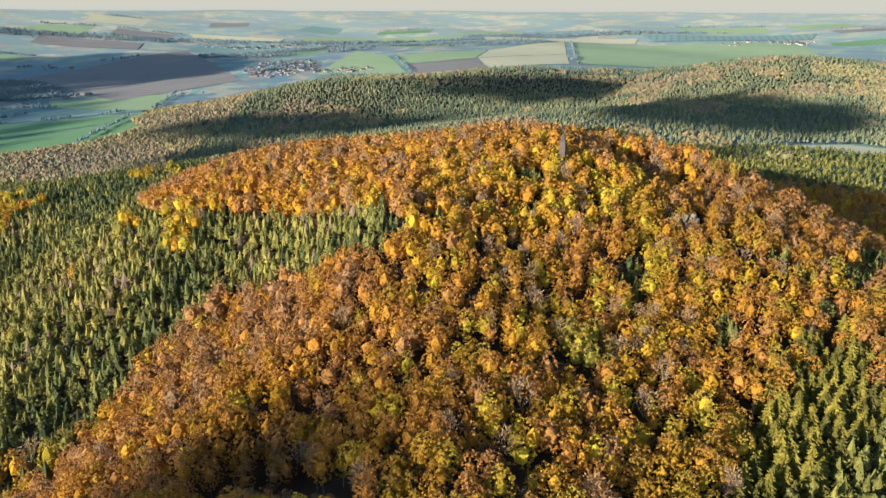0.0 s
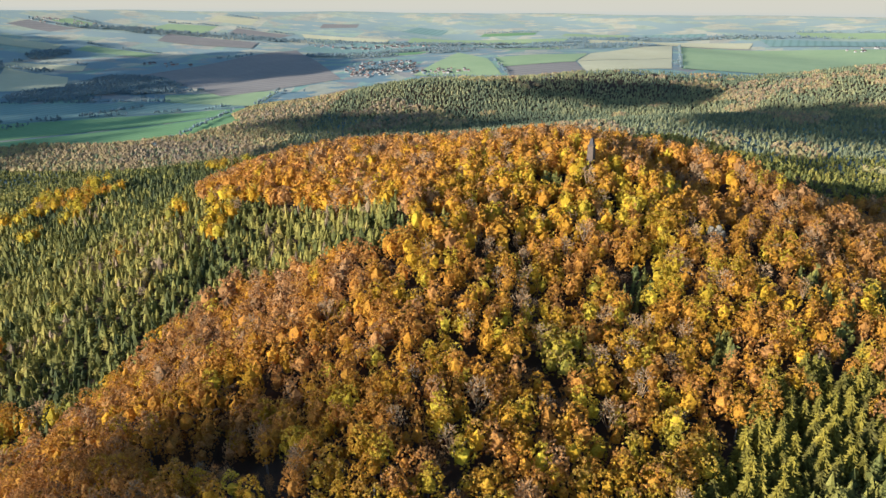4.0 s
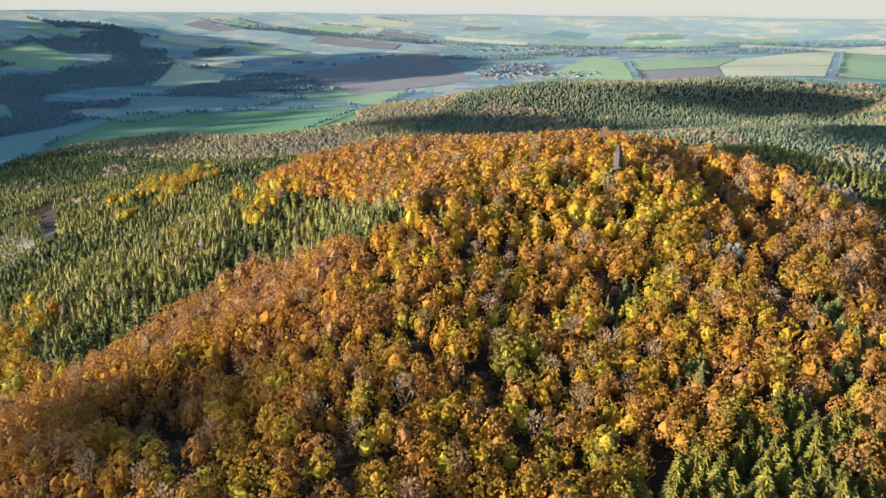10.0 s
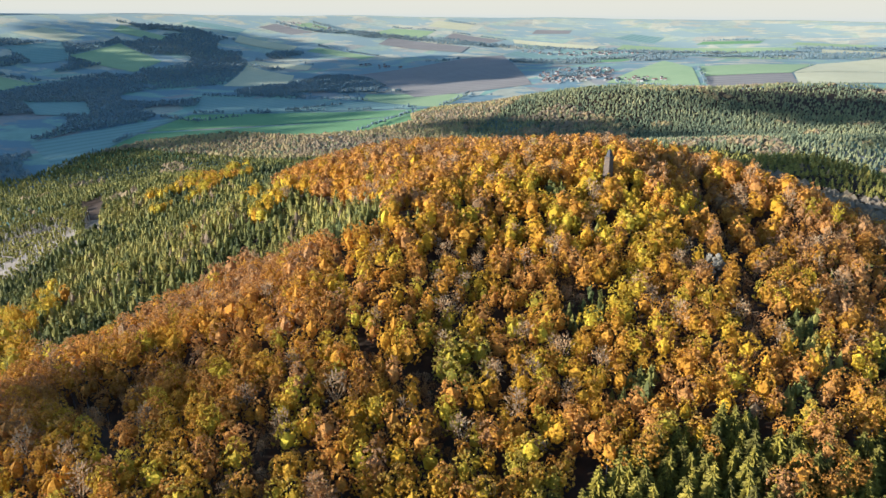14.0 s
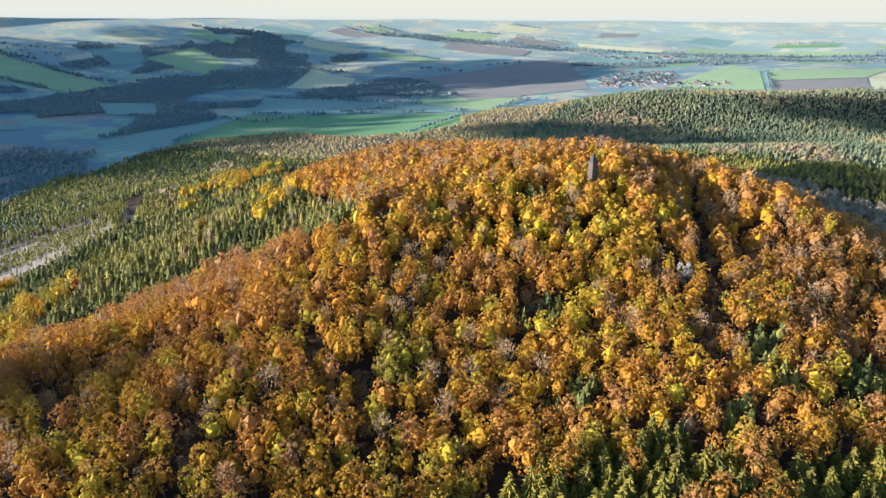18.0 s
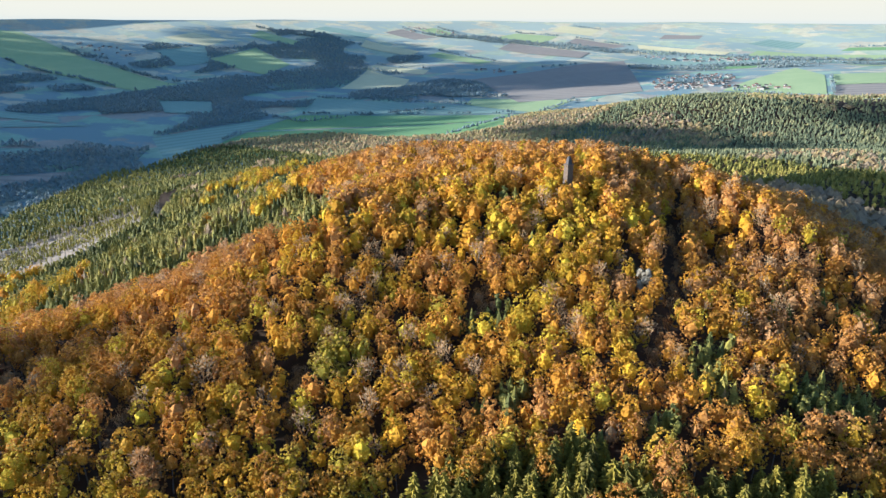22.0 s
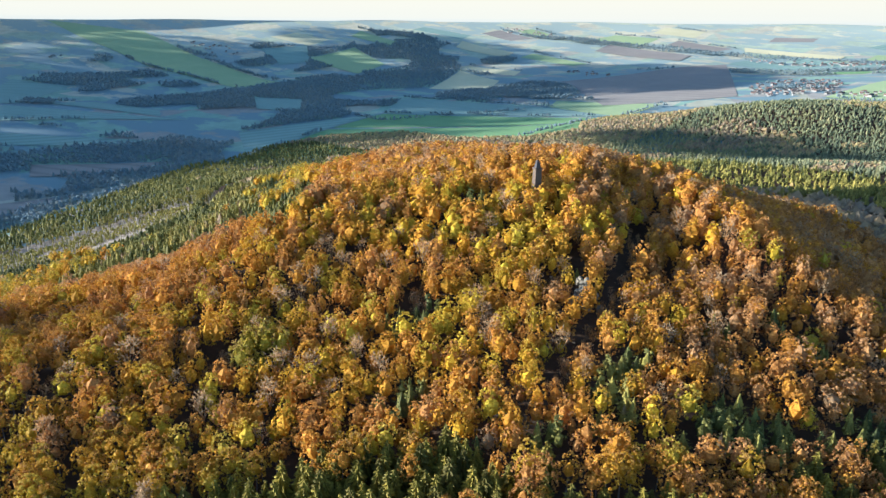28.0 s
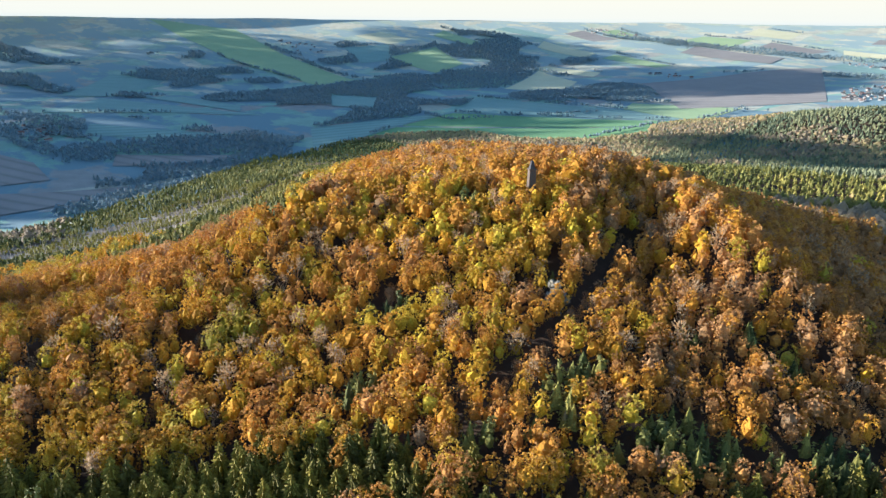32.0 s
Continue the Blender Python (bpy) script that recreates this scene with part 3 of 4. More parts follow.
# broadleaved trees that stand among the needles of the flank
mixed = keep_woods(scatter(rng, (-700, -120, 0, 900), 8.2))
mixed = mixed[inside(mixed, NEEDLE_FLANK) & (np.hypot(mixed[:, 0], mixed[:, 1] - 350) < 560)]
share = drift(mixed, 26, 4) + 0.6 * drift(mixed, 9, 14) + np.clip((330 - mixed[:, 1]) / 160, -0.4, 0.5)
mixed = mixed[share > 0.8]
gone = np.zeros(len(needles), bool)
for q in mixed:
    gone |= np.hypot(needles[:, 0] - q[0], needles[:, 1] - q[1]) < 4.2
needles = needles[~gone]
ring = np.array([(75 + r * math.cos(t), 438 + r * math.sin(t)) for t, r in ((-1.22, 6.5), (-1.2, 12.0), (-2.5, 6.5), (-3.3, 7.0), (1.2, 6.0), (2.3, 6.5))])
leafy = np.concatenate([leafy, mixed, ring])


def leaf_hue(p):
    h = 0.47 + 0.11 * drift(p, 45, 21) + 0.10 * drift(p, 12, 22) + rng.normal(0, 0.17, len(p))
    crest = np.clip((p[:, 1] - 400) / 120, 0, 1)
    h -= 0.20 * crest
    h = np.clip(h, 0.13, 0.80)
    green = rng.random(len(p)) < 0.03
    h[green] = 0.84
    among = inside(p, NEEDLE_FLANK)
    h[among] = np.clip(0.78 + rng.normal(0, 0.14, among.sum()), 0.5, 0.99)
    bare = rng.random(len(p)) < 0.04 + 0.14 * (np.hypot(p[:, 0] - 75, p[:, 1] - 320) < 55)
    h[bare] = 0.04
    for x, y, near, tone in ((62, 271, 11, 0.9), (110, 338, 7, 0.8), (87, 219, 5, 0.72), (91, 447, 5, 0.78), (76, 288, 5, 0.36)):
        h[np.hypot(p[:, 0] - x, p[:, 1] - y) < near] = tone
    return h


def needle_hue(p):
    h = 0.36 + 0.18 * drift(p, 60, 31) + 0.12 * drift(p, 14, 32) + rng.normal(0, 0.2, len(p))
    larch = inside(p, NEEDLE_FLANK) & (drift(p, 40, 33) + 0.6 * drift(p, 12, 34) > 0.75)
    h[larch] += 0.2
    for x, y, near in ((-75, 385, 38), (-130, 415, 25), (-270, 470, 50), (-330, 560, 45), (-180, 360, 20), (-420, 520, 40)):
        h[(np.hypot(p[:, 0] - x, p[:, 1] - y) < near) & (rng.random(len(p)) < 0.7)] += 0.17
    h[inside(p, NEEDLE_FRONT)] = 0.40 + rng.normal(0, 0.12, inside(p, NEEDLE_FRONT).sum())
    return np.clip(h, 0.02, 0.98)


def stand(name, templates, p, hue, mats, label, scale=(0.7, 1.14), sink=0.0, wide=(0.82, 1.2)):
    """Many trees as one object: each a turned and scaled copy of a template, with its own hue."""
    vs, ts, hs, tips, n = [], [], [], [], 0
    z = land(p[:, 0], p[:, 1])
    kinds = rng.integers(0, len(templates), len(p))
    for a, (tv, tt, *tip) in enumerate(templates):
        sel = np.where(kinds == a)[0]
        if not len(sel):
            continue
        turn, high, broad = rng.uniform(0, 6.283, len(sel)), rng.uniform(*scale, len(sel)), rng.uniform(*wide, len(sel))
        c, s = np.cos(turn)[:, None], np.sin(turn)[:, None]
        wx = (tv[None, :, 0] * c - tv[None, :, 1] * s) * (high * broad)[:, None] + p[sel, 0][:, None]
        wy = (tv[None, :, 0] * s + tv[None, :, 1] * c) * (high * broad)[:, None] + p[sel, 1][:, None]
        wz = tv[None, :, 2] * high[:, None] + z[sel][:, None] - sink
        vs.append(np.stack([wx, wy, wz], -1).reshape(-1, 3))
        ts.append((tt[None] + (n + np.arange(len(sel)) * len(tv))[:, None, None]).reshape(-1, 3))
        hs.append(np.repeat(hue[sel], len(tv)))
        tips.append(np.tile(tip[0] if tip else np.zeros(len(tv)), len(sel)))
        n += len(sel) * len(tv)
    ob = new(name, mesh_from(name, np.concatenate(vs), np.concatenate(ts), mats, np.concatenate(hs), tip=np.concatenate(tips)))
    return tagged(ob, label, "trees", kind="stuff")


def part(name, mesh, parent, label=""):
    ob = new(name, mesh)
    ob.parent = parent
    if label:
        ob["label"] = label
    return ob


def tree_model(name, crown, mat, label, category, group, trunk_top, thick):
    """One tree: a tapered trunk and its crown."""
    root = new(name)
    tv, tt = tube([(0, 0, -1.5), (0.1, 0.05, trunk_top * 0.4), (-0.05, 0.1, trunk_top)], [thick, thick * 0.75, thick * 0.3], 6)
    part("trunk", mesh_from("trunk", tv, tt, [M_BARK], smooth=True), root)
    part("crown", mesh_from("crown", crown[0], crown[1], [mat], tip=crown[2] if len(crown) > 2 else None), root)
    return tagged(root, label, category, group)


# the trees nearest to the near edge of the view, one by one
NEAR = 300
order = np.argsort(line_distance(leafy) + 1000 * ~inside(leafy, IN_VIEW))
near_leafy, leafy = leafy[order[:NEAR]], leafy[order[NEAR:]]
order = np.argsort(line_distance(needles) + 1000 * ~inside(needles, IN_VIEW))
near_needles, needles = needles[order[:NEAR]], needles[order[NEAR:]]
KINDS = [("bare", "nearly bare grey-brown broadleaved tree on the hillside"), ("russet", "russet-brown beech tree on the wooded hillside"),
         ("orange", "orange autumn beech tree on the wooded hillside"), ("golden", "golden-leaved autumn beech on the wooded hillside"),
         ("yellow", "yellow-green autumn maple on the wooded hillside")]
models = {}
for n, (kind, words) in enumerate(KINDS):
    for v in range(4):
        crown = bare_crown(70 + v, 900) if kind == "bare" else broad_crown(100 + 10 * n + v, 10, 1700, 0.31, core=0.5, spray=13)
        models[kind, v] = tree_model("broadleaf_tree", crown, M_LEAF[kind], words, "tree", "broadleaved trees on the hill", 14, 0.32)
SPRUCE = "dark green spruce tree at the foot of the hill"
for v in range(4):
    models["spruce", v] = tree_model("spruce_tree", branchy_spruce(40 + v, 11 + v % 2, 4.5 + 0.25 * v, 3.5, 18.0), M_NEEDLE, SPRUCE, "tree", "spruces on the hill", 14, 0.26)
places = {key: [] for key in models}
for q, h in zip(near_leafy, leaf_hue(near_leafy)):
    kind = "bare" if h < 0.12 else "russet" if h < 0.32 else "orange" if h < 0.48 else "golden" if h < 0.72 else "yellow"
    places[kind, int(rng.integers(0, 4))].append((q, rng.uniform(0.7, 1.16), 0.04))
for q in near_needles:
    places["spruce", int(rng.integers(0, 4))].append((q, rng.uniform(0.68, 1.1), 0.015))
for key, spots in places.items():
    poses = []
    for q, s, lean in spots:
        turn = Euler((rng.normal(0, lean), rng.normal(0, lean), rng.uniform(0, 6.28)))
        poses.append(Matrix.LocRotScale((q[0], q[1], float(land(q[0], q[1]))), turn, (s * rng.uniform(0.92, 1.12), s * rng.uniform(0.92, 1.12), s)))
    for m in poses[1:]:
        copy_thing(models[key], m)
    if poses:
        models[key].matrix_basis = poses[0]
    else:
        for o in (*models[key].children_recursive, models[key]):
            bpy.data.objects.remove(o)

# the rest of the hill's trees
B_MID = [broad_crown(200 + v, 9, 480, 0.46, core=0.62, spray=6) for v in range(9)]
B_BACK = [broad_crown(230 + v, 6, 125, 0.84, core=0.78, spray=4) for v in range(7)]
B_BARE = [bare_crown(260 + v, 150) for v in range(4)]
S_MID = [needle_crown(280 + v, 34, 1.0, 3.7, 6.0, 15.6) for v in range(7)] + [broad_crown(290 + v, 4, 54, 0.72, 2.9, 6.0, 16.6, core=0.75) for v in range(2)]
S_BACK = [needle_crown(300 + v, 24, 1.25, 3.8, 6.5, 15.4) for v in range(6)] + [broad_crown(310 + v, 2, 26, 0.95, 3.0, 6.5, 16.3, core=0.8) for v in range(2)]
S_FAR = [spruce_crown(320 + v, 2, 5, 5.4, 8.0, 15.5) for v in range(3)] + [broad_crown(330 + v, 1, 3, 1.5, 8.6, 5.0, 14.0, core=1.1, plain=True) for v in range(5)]
P_WOOD = [broad_crown(360 + v, 1, 5, 2.2, 6.6, 3.0, 13.0, core=0.85, plain=True, spray=1) for v in range(6)] + [spruce_crown(370 + v, 2, 5, 3.4, 4.0, 14.0, 0.5, 0.7) for v in range(3)]
B_FAR = [broad_crown(340 + v, 1, 4, 2.4, 9.0, 4.0, 16.0, core=1.1, plain=True) for v in range(6)]

hue = leaf_hue(leafy)
d = line_distance(leafy)
thin = hue < 0.12
seen = inside(leafy, IN_VIEW) | inside(leafy, NEEDLE_FLANK)
mid, back, under = (d < 135) & ~thin & seen, (d >= 135) & ~thin & seen, ~thin & ~seen
WORDS = "orange, gold and russet beech wood covering the hill"
stand("beech_wood", B_MID, leafy[mid], hue[mid], [M_LEAF_STAND], WORDS)
stand("beech_wood", B_BACK, leafy[back], hue[back], [M_LEAF_STAND], WORDS)
stand("beech_wood", B_FAR, leafy[under], hue[under], [M_LEAF_STAND], WORDS, (0.8, 1.1))
stand("leafless_trees", B_BARE, leafy[thin & seen], hue[thin & seen], [M_LEAF_STAND], "grey-brown trees that have shed their leaves")
hue = needle_hue(needles)
d = line_distance(needles)
seen = inside(needles, IN_VIEW) | inside(needles, NEEDLE_FLANK)
CONES = "green and yellow-green conifer wood on the flank"
stand("spruce_wood", S_MID, needles[seen & (d < 260)], hue[seen & (d < 260)], [M_NEEDLE_STAND], CONES, (0.7, 1.1))
stand("spruce_wood", S_BACK, needles[seen & (d >= 260)], hue[seen & (d >= 260)], [M_NEEDLE_STAND], CONES, (0.7, 1.1))
stand("spruce_wood", S_FAR, needles[~seen], hue[~seen], [M_NEEDLE_STAND], CONES, (0.8, 1.1))

# leafless shrubs on the floor of the gullies
shrubs = np.concatenate([np.array(line)[:-1] + f * (np.array(line)[1:] - np.array(line)[:-1]) for line, _ in GAPS for f in np.linspace(0, 0.95, 12)]).astype(float)
shrubs = shrubs + rng.normal(0, 2.2, shrubs.shape)
stand("gully_shrubs", B_BARE, shrubs, rng.uniform(0.02, 0.2, len(shrubs)), [M_LEAF_STAND], "low leafless brown shrubs on the floor of a shaded gully", (0.3, 0.55))

# woods behind and beside the hill
S_SIDE = [needle_crown(400 + v, 8, 1.9, 3.8, 6.5, 15.2) for v in range(6)] + [broad_crown(410 + v, 1, 12, 1.3, 3.9, 6.0, 15.5, core=0.9, plain=True, spray=3) for v in range(2)]
S_RIDGE = [spruce_crown(420 + v, 1, 4, 3.5, 6.5, 15.0, 0.6, 0.8) for v in range(5)] + [broad_crown(430 + v, 1, 4, 1.3, 4.2, 6.0, 15.0, core=0.95, plain=True, spray=1) for v in range(2)]


def outer(box, spacing):
    """Places of the woods around the hill, outside the hill's own stands."""
    p = keep_woods(scatter(rng, box, spacing))
    own = (np.hypot(p[:, 0], p[:, 1] - 350) < 560) & inside(p, NEEDLE_FLANK)
    own |= (p[:, 0] > -420) & (p[:, 0] < 560) & (p[:, 1] < 700) & ~inside(p, NEEDLE_FLANK)
    return p[~own]


def stands_of(p, cones, mat, tone, words):
    gold = drift(p, 70, 51) + 0.7 * drift(p, 20, 52) > np.where(p[:, 1] > 1000, 0.8, 1.3)
    gold |= (np.hypot((p[:, 0] - 900) / 330, (p[:, 1] - 1650) / 300) < 1) & (drift(p, 30, 53) > 0.3)
    gold &= rng.random(len(p)) < 0.5
    gold |= (p[:, 1] > 1050) & (p[:, 0] < -440) & (rng.random(len(p)) < 0.65)
    gold |= (p[:, 1] > 600) & (p[:, 1] < 760) & (np.abs(p[:, 0] - 60) < 200)
    hue = np.clip(tone + 0.16 * drift(p, 90, 54) + 0.1 * drift(p, 20, 55) + rng.normal(0, 0.14, len(p)), 0.05, 0.9)
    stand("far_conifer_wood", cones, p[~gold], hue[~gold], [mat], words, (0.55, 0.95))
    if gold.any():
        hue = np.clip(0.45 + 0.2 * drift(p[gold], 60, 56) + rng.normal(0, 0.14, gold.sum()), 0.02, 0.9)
        stand("far_autumn_wood", B_FAR, p[gold], hue, [M_HAZED_AUTUMN], "brown and gold autumn trees in the woods beyond the hill", (0.6, 0.85))


lower = outer((-1350, 150, 900, 1050), 7.0)
lower = lower[lower[:, 0] - 0.6 * lower[:, 1] < 330]
stands_of(lower, S_SIDE, M_NEEDLE_STAND, 0.38, "green conifer wood on the lower slopes of the hill")
ridge = outer((-1100, 1050, 1450, 2200), 7.5)
ridge = ridge[(ridge[:, 1] < 1820) | (rng.random(len(ridge)) < 0.5)]
stands_of(ridge, S_RIDGE, M_HAZED_RIDGE, 0.48, "olive conifer wood on the ridge beyond the hill")
rest = outer((-800, -160, 1000, 1050), 13.0)
rest = rest[(rest[:, 1] < 150) | (rest[:, 0] - 0.6 * rest[:, 1] >= 330)]
stands_of(rest, S_FAR, M_NEEDLE_STAND, 0.44, "green conifer wood around the foot of the hill")


# ---- the stone tower on the summit ----
def solid(name, rings_xyz, mat, parent, label="", smooth=False):
    """A closed solid from square or round rings stacked upward."""
    bm = bmesh.new()
    loops = [[bm.verts.new(c) for c in ring] for ring in rings_xyz]
    for lo, hi in zip(loops, loops[1:]):
        n = len(lo)
        for q in range(n):
            bm.faces.new((lo[q], lo[(q + 1) % n], hi[(q + 1) % n], hi[q]))
    bm.faces.new(loops[0][::-1])
    bm.faces.new(loops[-1])
    bmesh.ops.recalc_face_normals(bm, faces=bm.faces)
    me = bpy.data.meshes.new(name)
    bm.to_mesh(me)
    bm.free()
    me.materials.append(mat)
    return part(name, me, parent, label)


def square(half, z, depth=None):
    d = half if depth is None else depth
    return [(-half, -d, z), (half, -d, z), (half, d, z), (-half, d, z)]


def stone_tower(x, y, turn):
    root = tagged(new("stone_tower"), "tapering weathered stone lookout tower rising above the trees", "tower")
    root.matrix_basis = pose(x, y, float(land(x, y)), 0, 0, turn)
    top = 187.0 - float(land(x, y))
    solid("plinth", [square(2.9, -2), square(2.9, 2.2), square(2.6, 2.6)], M_STONE, root)
    solid("shaft", [square(2.4, 2.6), square(1.75, top - 5.2)], M_STONE, root)
    solid("cornice", [square(1.8, top - 5.2), square(2.1, top - 4.9), square(2.1, top - 4.4), square(1.5, top - 4.1)], M_STONE, root)
    solid("spire", [square(1.4, top - 4.1), square(0.75, top - 0.6), square(0.45, top)], M_SLATE, root, "dark pointed cap of the tower")
    for side in range(4):
        for z in (10.0, 17.0, 23.0):
            half = 2.4 + (1.75 - 2.4) * (z - 2.6) / (top - 7.8)
            m = pose(0, 0, 0, 0, 0, 90 * side)
            ring = [[m @ Vector((-0.3, -half - o, z - 0.8)), m @ Vector((0.3, -half - o, z - 0.8)), m @ Vector((0.3, -half - o + 0.06, z + 0.8)), m @ Vector((-0.3, -half - o + 0.06, z + 0.8))] for o in (-0.05, 0.03)]
            solid("window_slit", ring, M_SLATE, root)
    return root


stone_tower(75, 438, -25)


# ---- the rock that breaks through the wood ----
def boulder(name, seed, size, parent):
    r = np.random.default_rng(seed)
    v = ICO_V * np.array(size)
    v = np.sign(v) * np.abs(v) ** 0.8 + r.normal(0, 0.16, v.shape) * min(size)
    return part(name, mesh_from(name, v, ICO_T, [M_ROCK]), parent)


crag = tagged(new("rock_outcrop"), "pale grey rock crag standing out of the beech wood", "rock")
crag.matrix_basis = pose(143, 391, float(land(143, 391)))
rr = random.Random(5)
for n in range(30):
    b = boulder("boulder", 500 + n, (rr.uniform(1.0, 2.6), rr.uniform(1.0, 2.4), rr.uniform(1.2, 3.0)), crag)
    f = n / 30
    b.location = (rr.uniform(-6.0, 6.0) * (1.3 - 0.7 * f), rr.uniform(-5.5, 4.0) * (1.3 - 0.8 * f), 0.5 + 12.8 * f)
    b.rotation_euler = (rr.uniform(-0.4, 0.4), rr.uniform(-0.4, 0.4), rr.uniform(0, 3))

# ---- the felled strip on the flank, with bare stems along its edge ----
M_FELLED = mottled("felled_ground", (0.136, 0.108, 0.080), (0.336, 0.280, 0.216), 0.22, height=0.1)
def drilled(name, low, high, turn, gap):
    """A sown field: soft tone drift, and the straight tramlines that the tractor leaves."""
    m = mottled(name, low, high, 0.008)
    nodes, links = m.node_tree.nodes, m.node_tree.links
    b = nodes["Principled BSDF"]
    old = b.inputs["Base Color"].links[0].from_socket
    lie = nodes.new("ShaderNodeMapping")
    lie.inputs["Rotation"].default_value = (0, 0, turn)
    links.new(nodes.new("ShaderNodeNewGeometry").outputs["Position"], lie.inputs["Vector"])
    rows = nodes.new("ShaderNodeTexWave")
    rows.inputs["Scale"].default_value, rows.inputs["Distortion"].default_value = 0.314 / gap, 0.6
    rows.inputs["Detail Scale"].default_value = 0.02
    links.new(lie.outputs[0], rows.inputs["Vector"])
    tone = ramp(nodes, [(0.0, (0.80, 0.84, 0.80)), (0.35, (1.02, 1.02, 1.0)), (1.0, (1.06, 1.06, 1.04))])
    links.new(rows.outputs["Fac"], tone.inputs[0])
    links.new(mix(nodes, links, old, tone.outputs[0], 1.0, "MULTIPLY"), b.inputs["Base Color"])
    return m


M_GREEN = drilled("winter_wheat", (0.123, 0.217, 0.095), (0.163, 0.270, 0.114), 0.785, 22.0)
# M_TEAL and M_EARTH hold added blue for haze and cloud shade.
M_TEAL = drilled("meadow", (0.149, 0.227, 0.198), (0.198, 0.271, 0.227), 0.3, 34.0)
M_STRAW = mottled("stubble", (0.389, 0.351, 0.207), (0.493, 0.447, 0.273), 0.01)
M_EARTH = drilled("ploughed_earth", (0.182, 0.157, 0.139), (0.242, 0.213, 0.183), 1.1, 40.0)
M_PALE = mottled("pale_meadow", (0.217, 0.288, 0.139), (0.299, 0.349, 0.175), 0.01)


def field(name, corners, mat, label, lift=0.6, steps=26):
    """A field draped over the land inside four corners."""
    c = np.array(corners, float)
    s = np.linspace(0, 1, steps)
    u, v = np.meshgrid(s, s, indexing="ij")
    p = (c[0] * ((1 - u) * (1 - v))[..., None] + c[1] * (u * (1 - v))[..., None] + c[2] * (u * v)[..., None] + c[3] * ((1 - u) * v)[..., None])
    z = land(p[..., 0], p[..., 1]) + lift
    q, w = np.meshgrid(np.arange(steps - 1), np.arange(steps - 1), indexing="ij")
    faces = np.stack([q * steps + w, (q + 1) * steps + w, (q + 1) * steps + w + 1, q * steps + w + 1], -1).reshape(-1, 4)
    ob = new(name, mesh_from(name, np.concatenate([p, z[..., None]], -1).reshape(-1, 3), faces, [mat], smooth=True))
    return tagged(ob, label, "field", kind="structure")


field("felled_strip", [(-675, 195), (-415, 205), (-420, 540), (-675, 545)], M_FELLED, "pale felled forest strip with bare soil and brash", 0.3)
field("valley_field", [(505, 1075), (700, 900), (720, 1010), (625, 1085)], M_STRAW, "pale stubble field in the valley behind the hill")
field("forest_glade", [(-60, 1130), (-160, 1150), (-170, 1220), (-60, 1240)], M_FELLED, "pale clearing among conifers behind the hill", 0.3)
FIELDS = [("G", (-1050, 868), (-610, 1330), (-650, 1640), (-1185, 1180)), ("G", (-1192, 1200), (-655, 1652), (-680, 1800), (-1285, 1440)),
          ("P", (-1030, 1880), (-738, 1815), (-775, 2090), (-1100, 2010)), ("T", (-1300, 1455), (-745, 1810), (-1010, 1870), (-1560, 1760)),
          ("T", (-1060, 880), (-1195, 1190), (-1290, 1435), (-1330, 1010)), ("S", (-1750, 2054), (-1516, 2132), (-1696, 2402), (-2060, 2539)),
          ("E", (-910, 1990), (-640, 2300), (-1150, 3300), (-1450, 2500)), ("E", (-84, 2230), (150, 2288), (120, 2600), (-125, 2470)), ("S", (154, 2290), (410, 2353), (480, 2850), (125, 2610)),
          ("P", (-128, 2478), (118, 2608), (180, 3000), (-185, 2750)), ("S", (126, 2620), (482, 2860), (575, 3500), (190, 3020)),
          ("P", (-404, 2330), (-100, 2230), (-200, 2716), (-350, 3000)), ("P", (440, 2360), (1300, 2300), (1600, 3300), (600, 3450)),
          ("E", (-330, 2150), (-90, 2200), (-110, 2290), (-380, 2300)), ("T", (-1950, 488), (-1784, 790), (-1586, 998), (-2208, 701)),
          ("T", (-1709, 562), (-1574, 520), (-1446, 685), (-1360, 853)), ("E", (-1437, 324), (-1335, 373), (-1165, 376), (-1156, 291)),
          ("E", (-1085, 283), (-906, 264), (-943, 418), (-984, 534)), ("E", (-1344, 536), (-1238, 504), (-1135, 684), (-1171, 761)),
          ("T", (-2367, 596), (-2239, 743), (-2605, 1018), (-2832, 882)), ("T", (-2189, 814), (-1689, 964), (-1800, 1010), (-2117, 934)),
          ("P", (-4182, 1419), (-2263, 1510), (-2203, 1710), (-3760, 1776)), ("P", (-2739, 2166), (-2242, 2083), (-2359, 2335), (-2798, 2492)),
          ("T", (-3059, 2088), (-2682, 1968), (-2676, 2125), (-3023, 2350)), ("T", (-1640, 1240), (-1500, 1300), (-1750, 1480), (-1900, 1380)),
          ("S", (200, 3520), (900, 3450), (950, 3600), (200, 3700)), ("E", (-1850, 3300), (-1350, 3250), (-1400, 3450), (-1900, 3500)),
          ("P", (-700, 3650), (100, 3600), (100, 3760), (-700, 3820)), ("S", (-2500, 2950), (-2100, 2900), (-2150, 3020), (-2600, 3100)), ("T", (1000, 3500), (1700, 3400), (1800, 3560), (1000, 3700)),
          ("P", (-3100, 2700), (-2700, 2650), (-2750, 2760), (-3200, 2850)), ("S", (-1250, 3700), (-800, 3640), (-800, 3720), (-1300, 3800))]
NAMES = {"G": ("wheat_field", M_GREEN, "green winter wheat field on the plain"), "P": ("meadow", M_PALE, "pale green meadow on the plain"),
         "S": ("stubble_field", M_STRAW, "straw-coloured stubble field on the plain"), "E": ("ploughed_field", M_EARTH, "brown ploughed field on the plain"),
         "T": ("meadow", M_TEAL, "green meadow on the valley floor")}
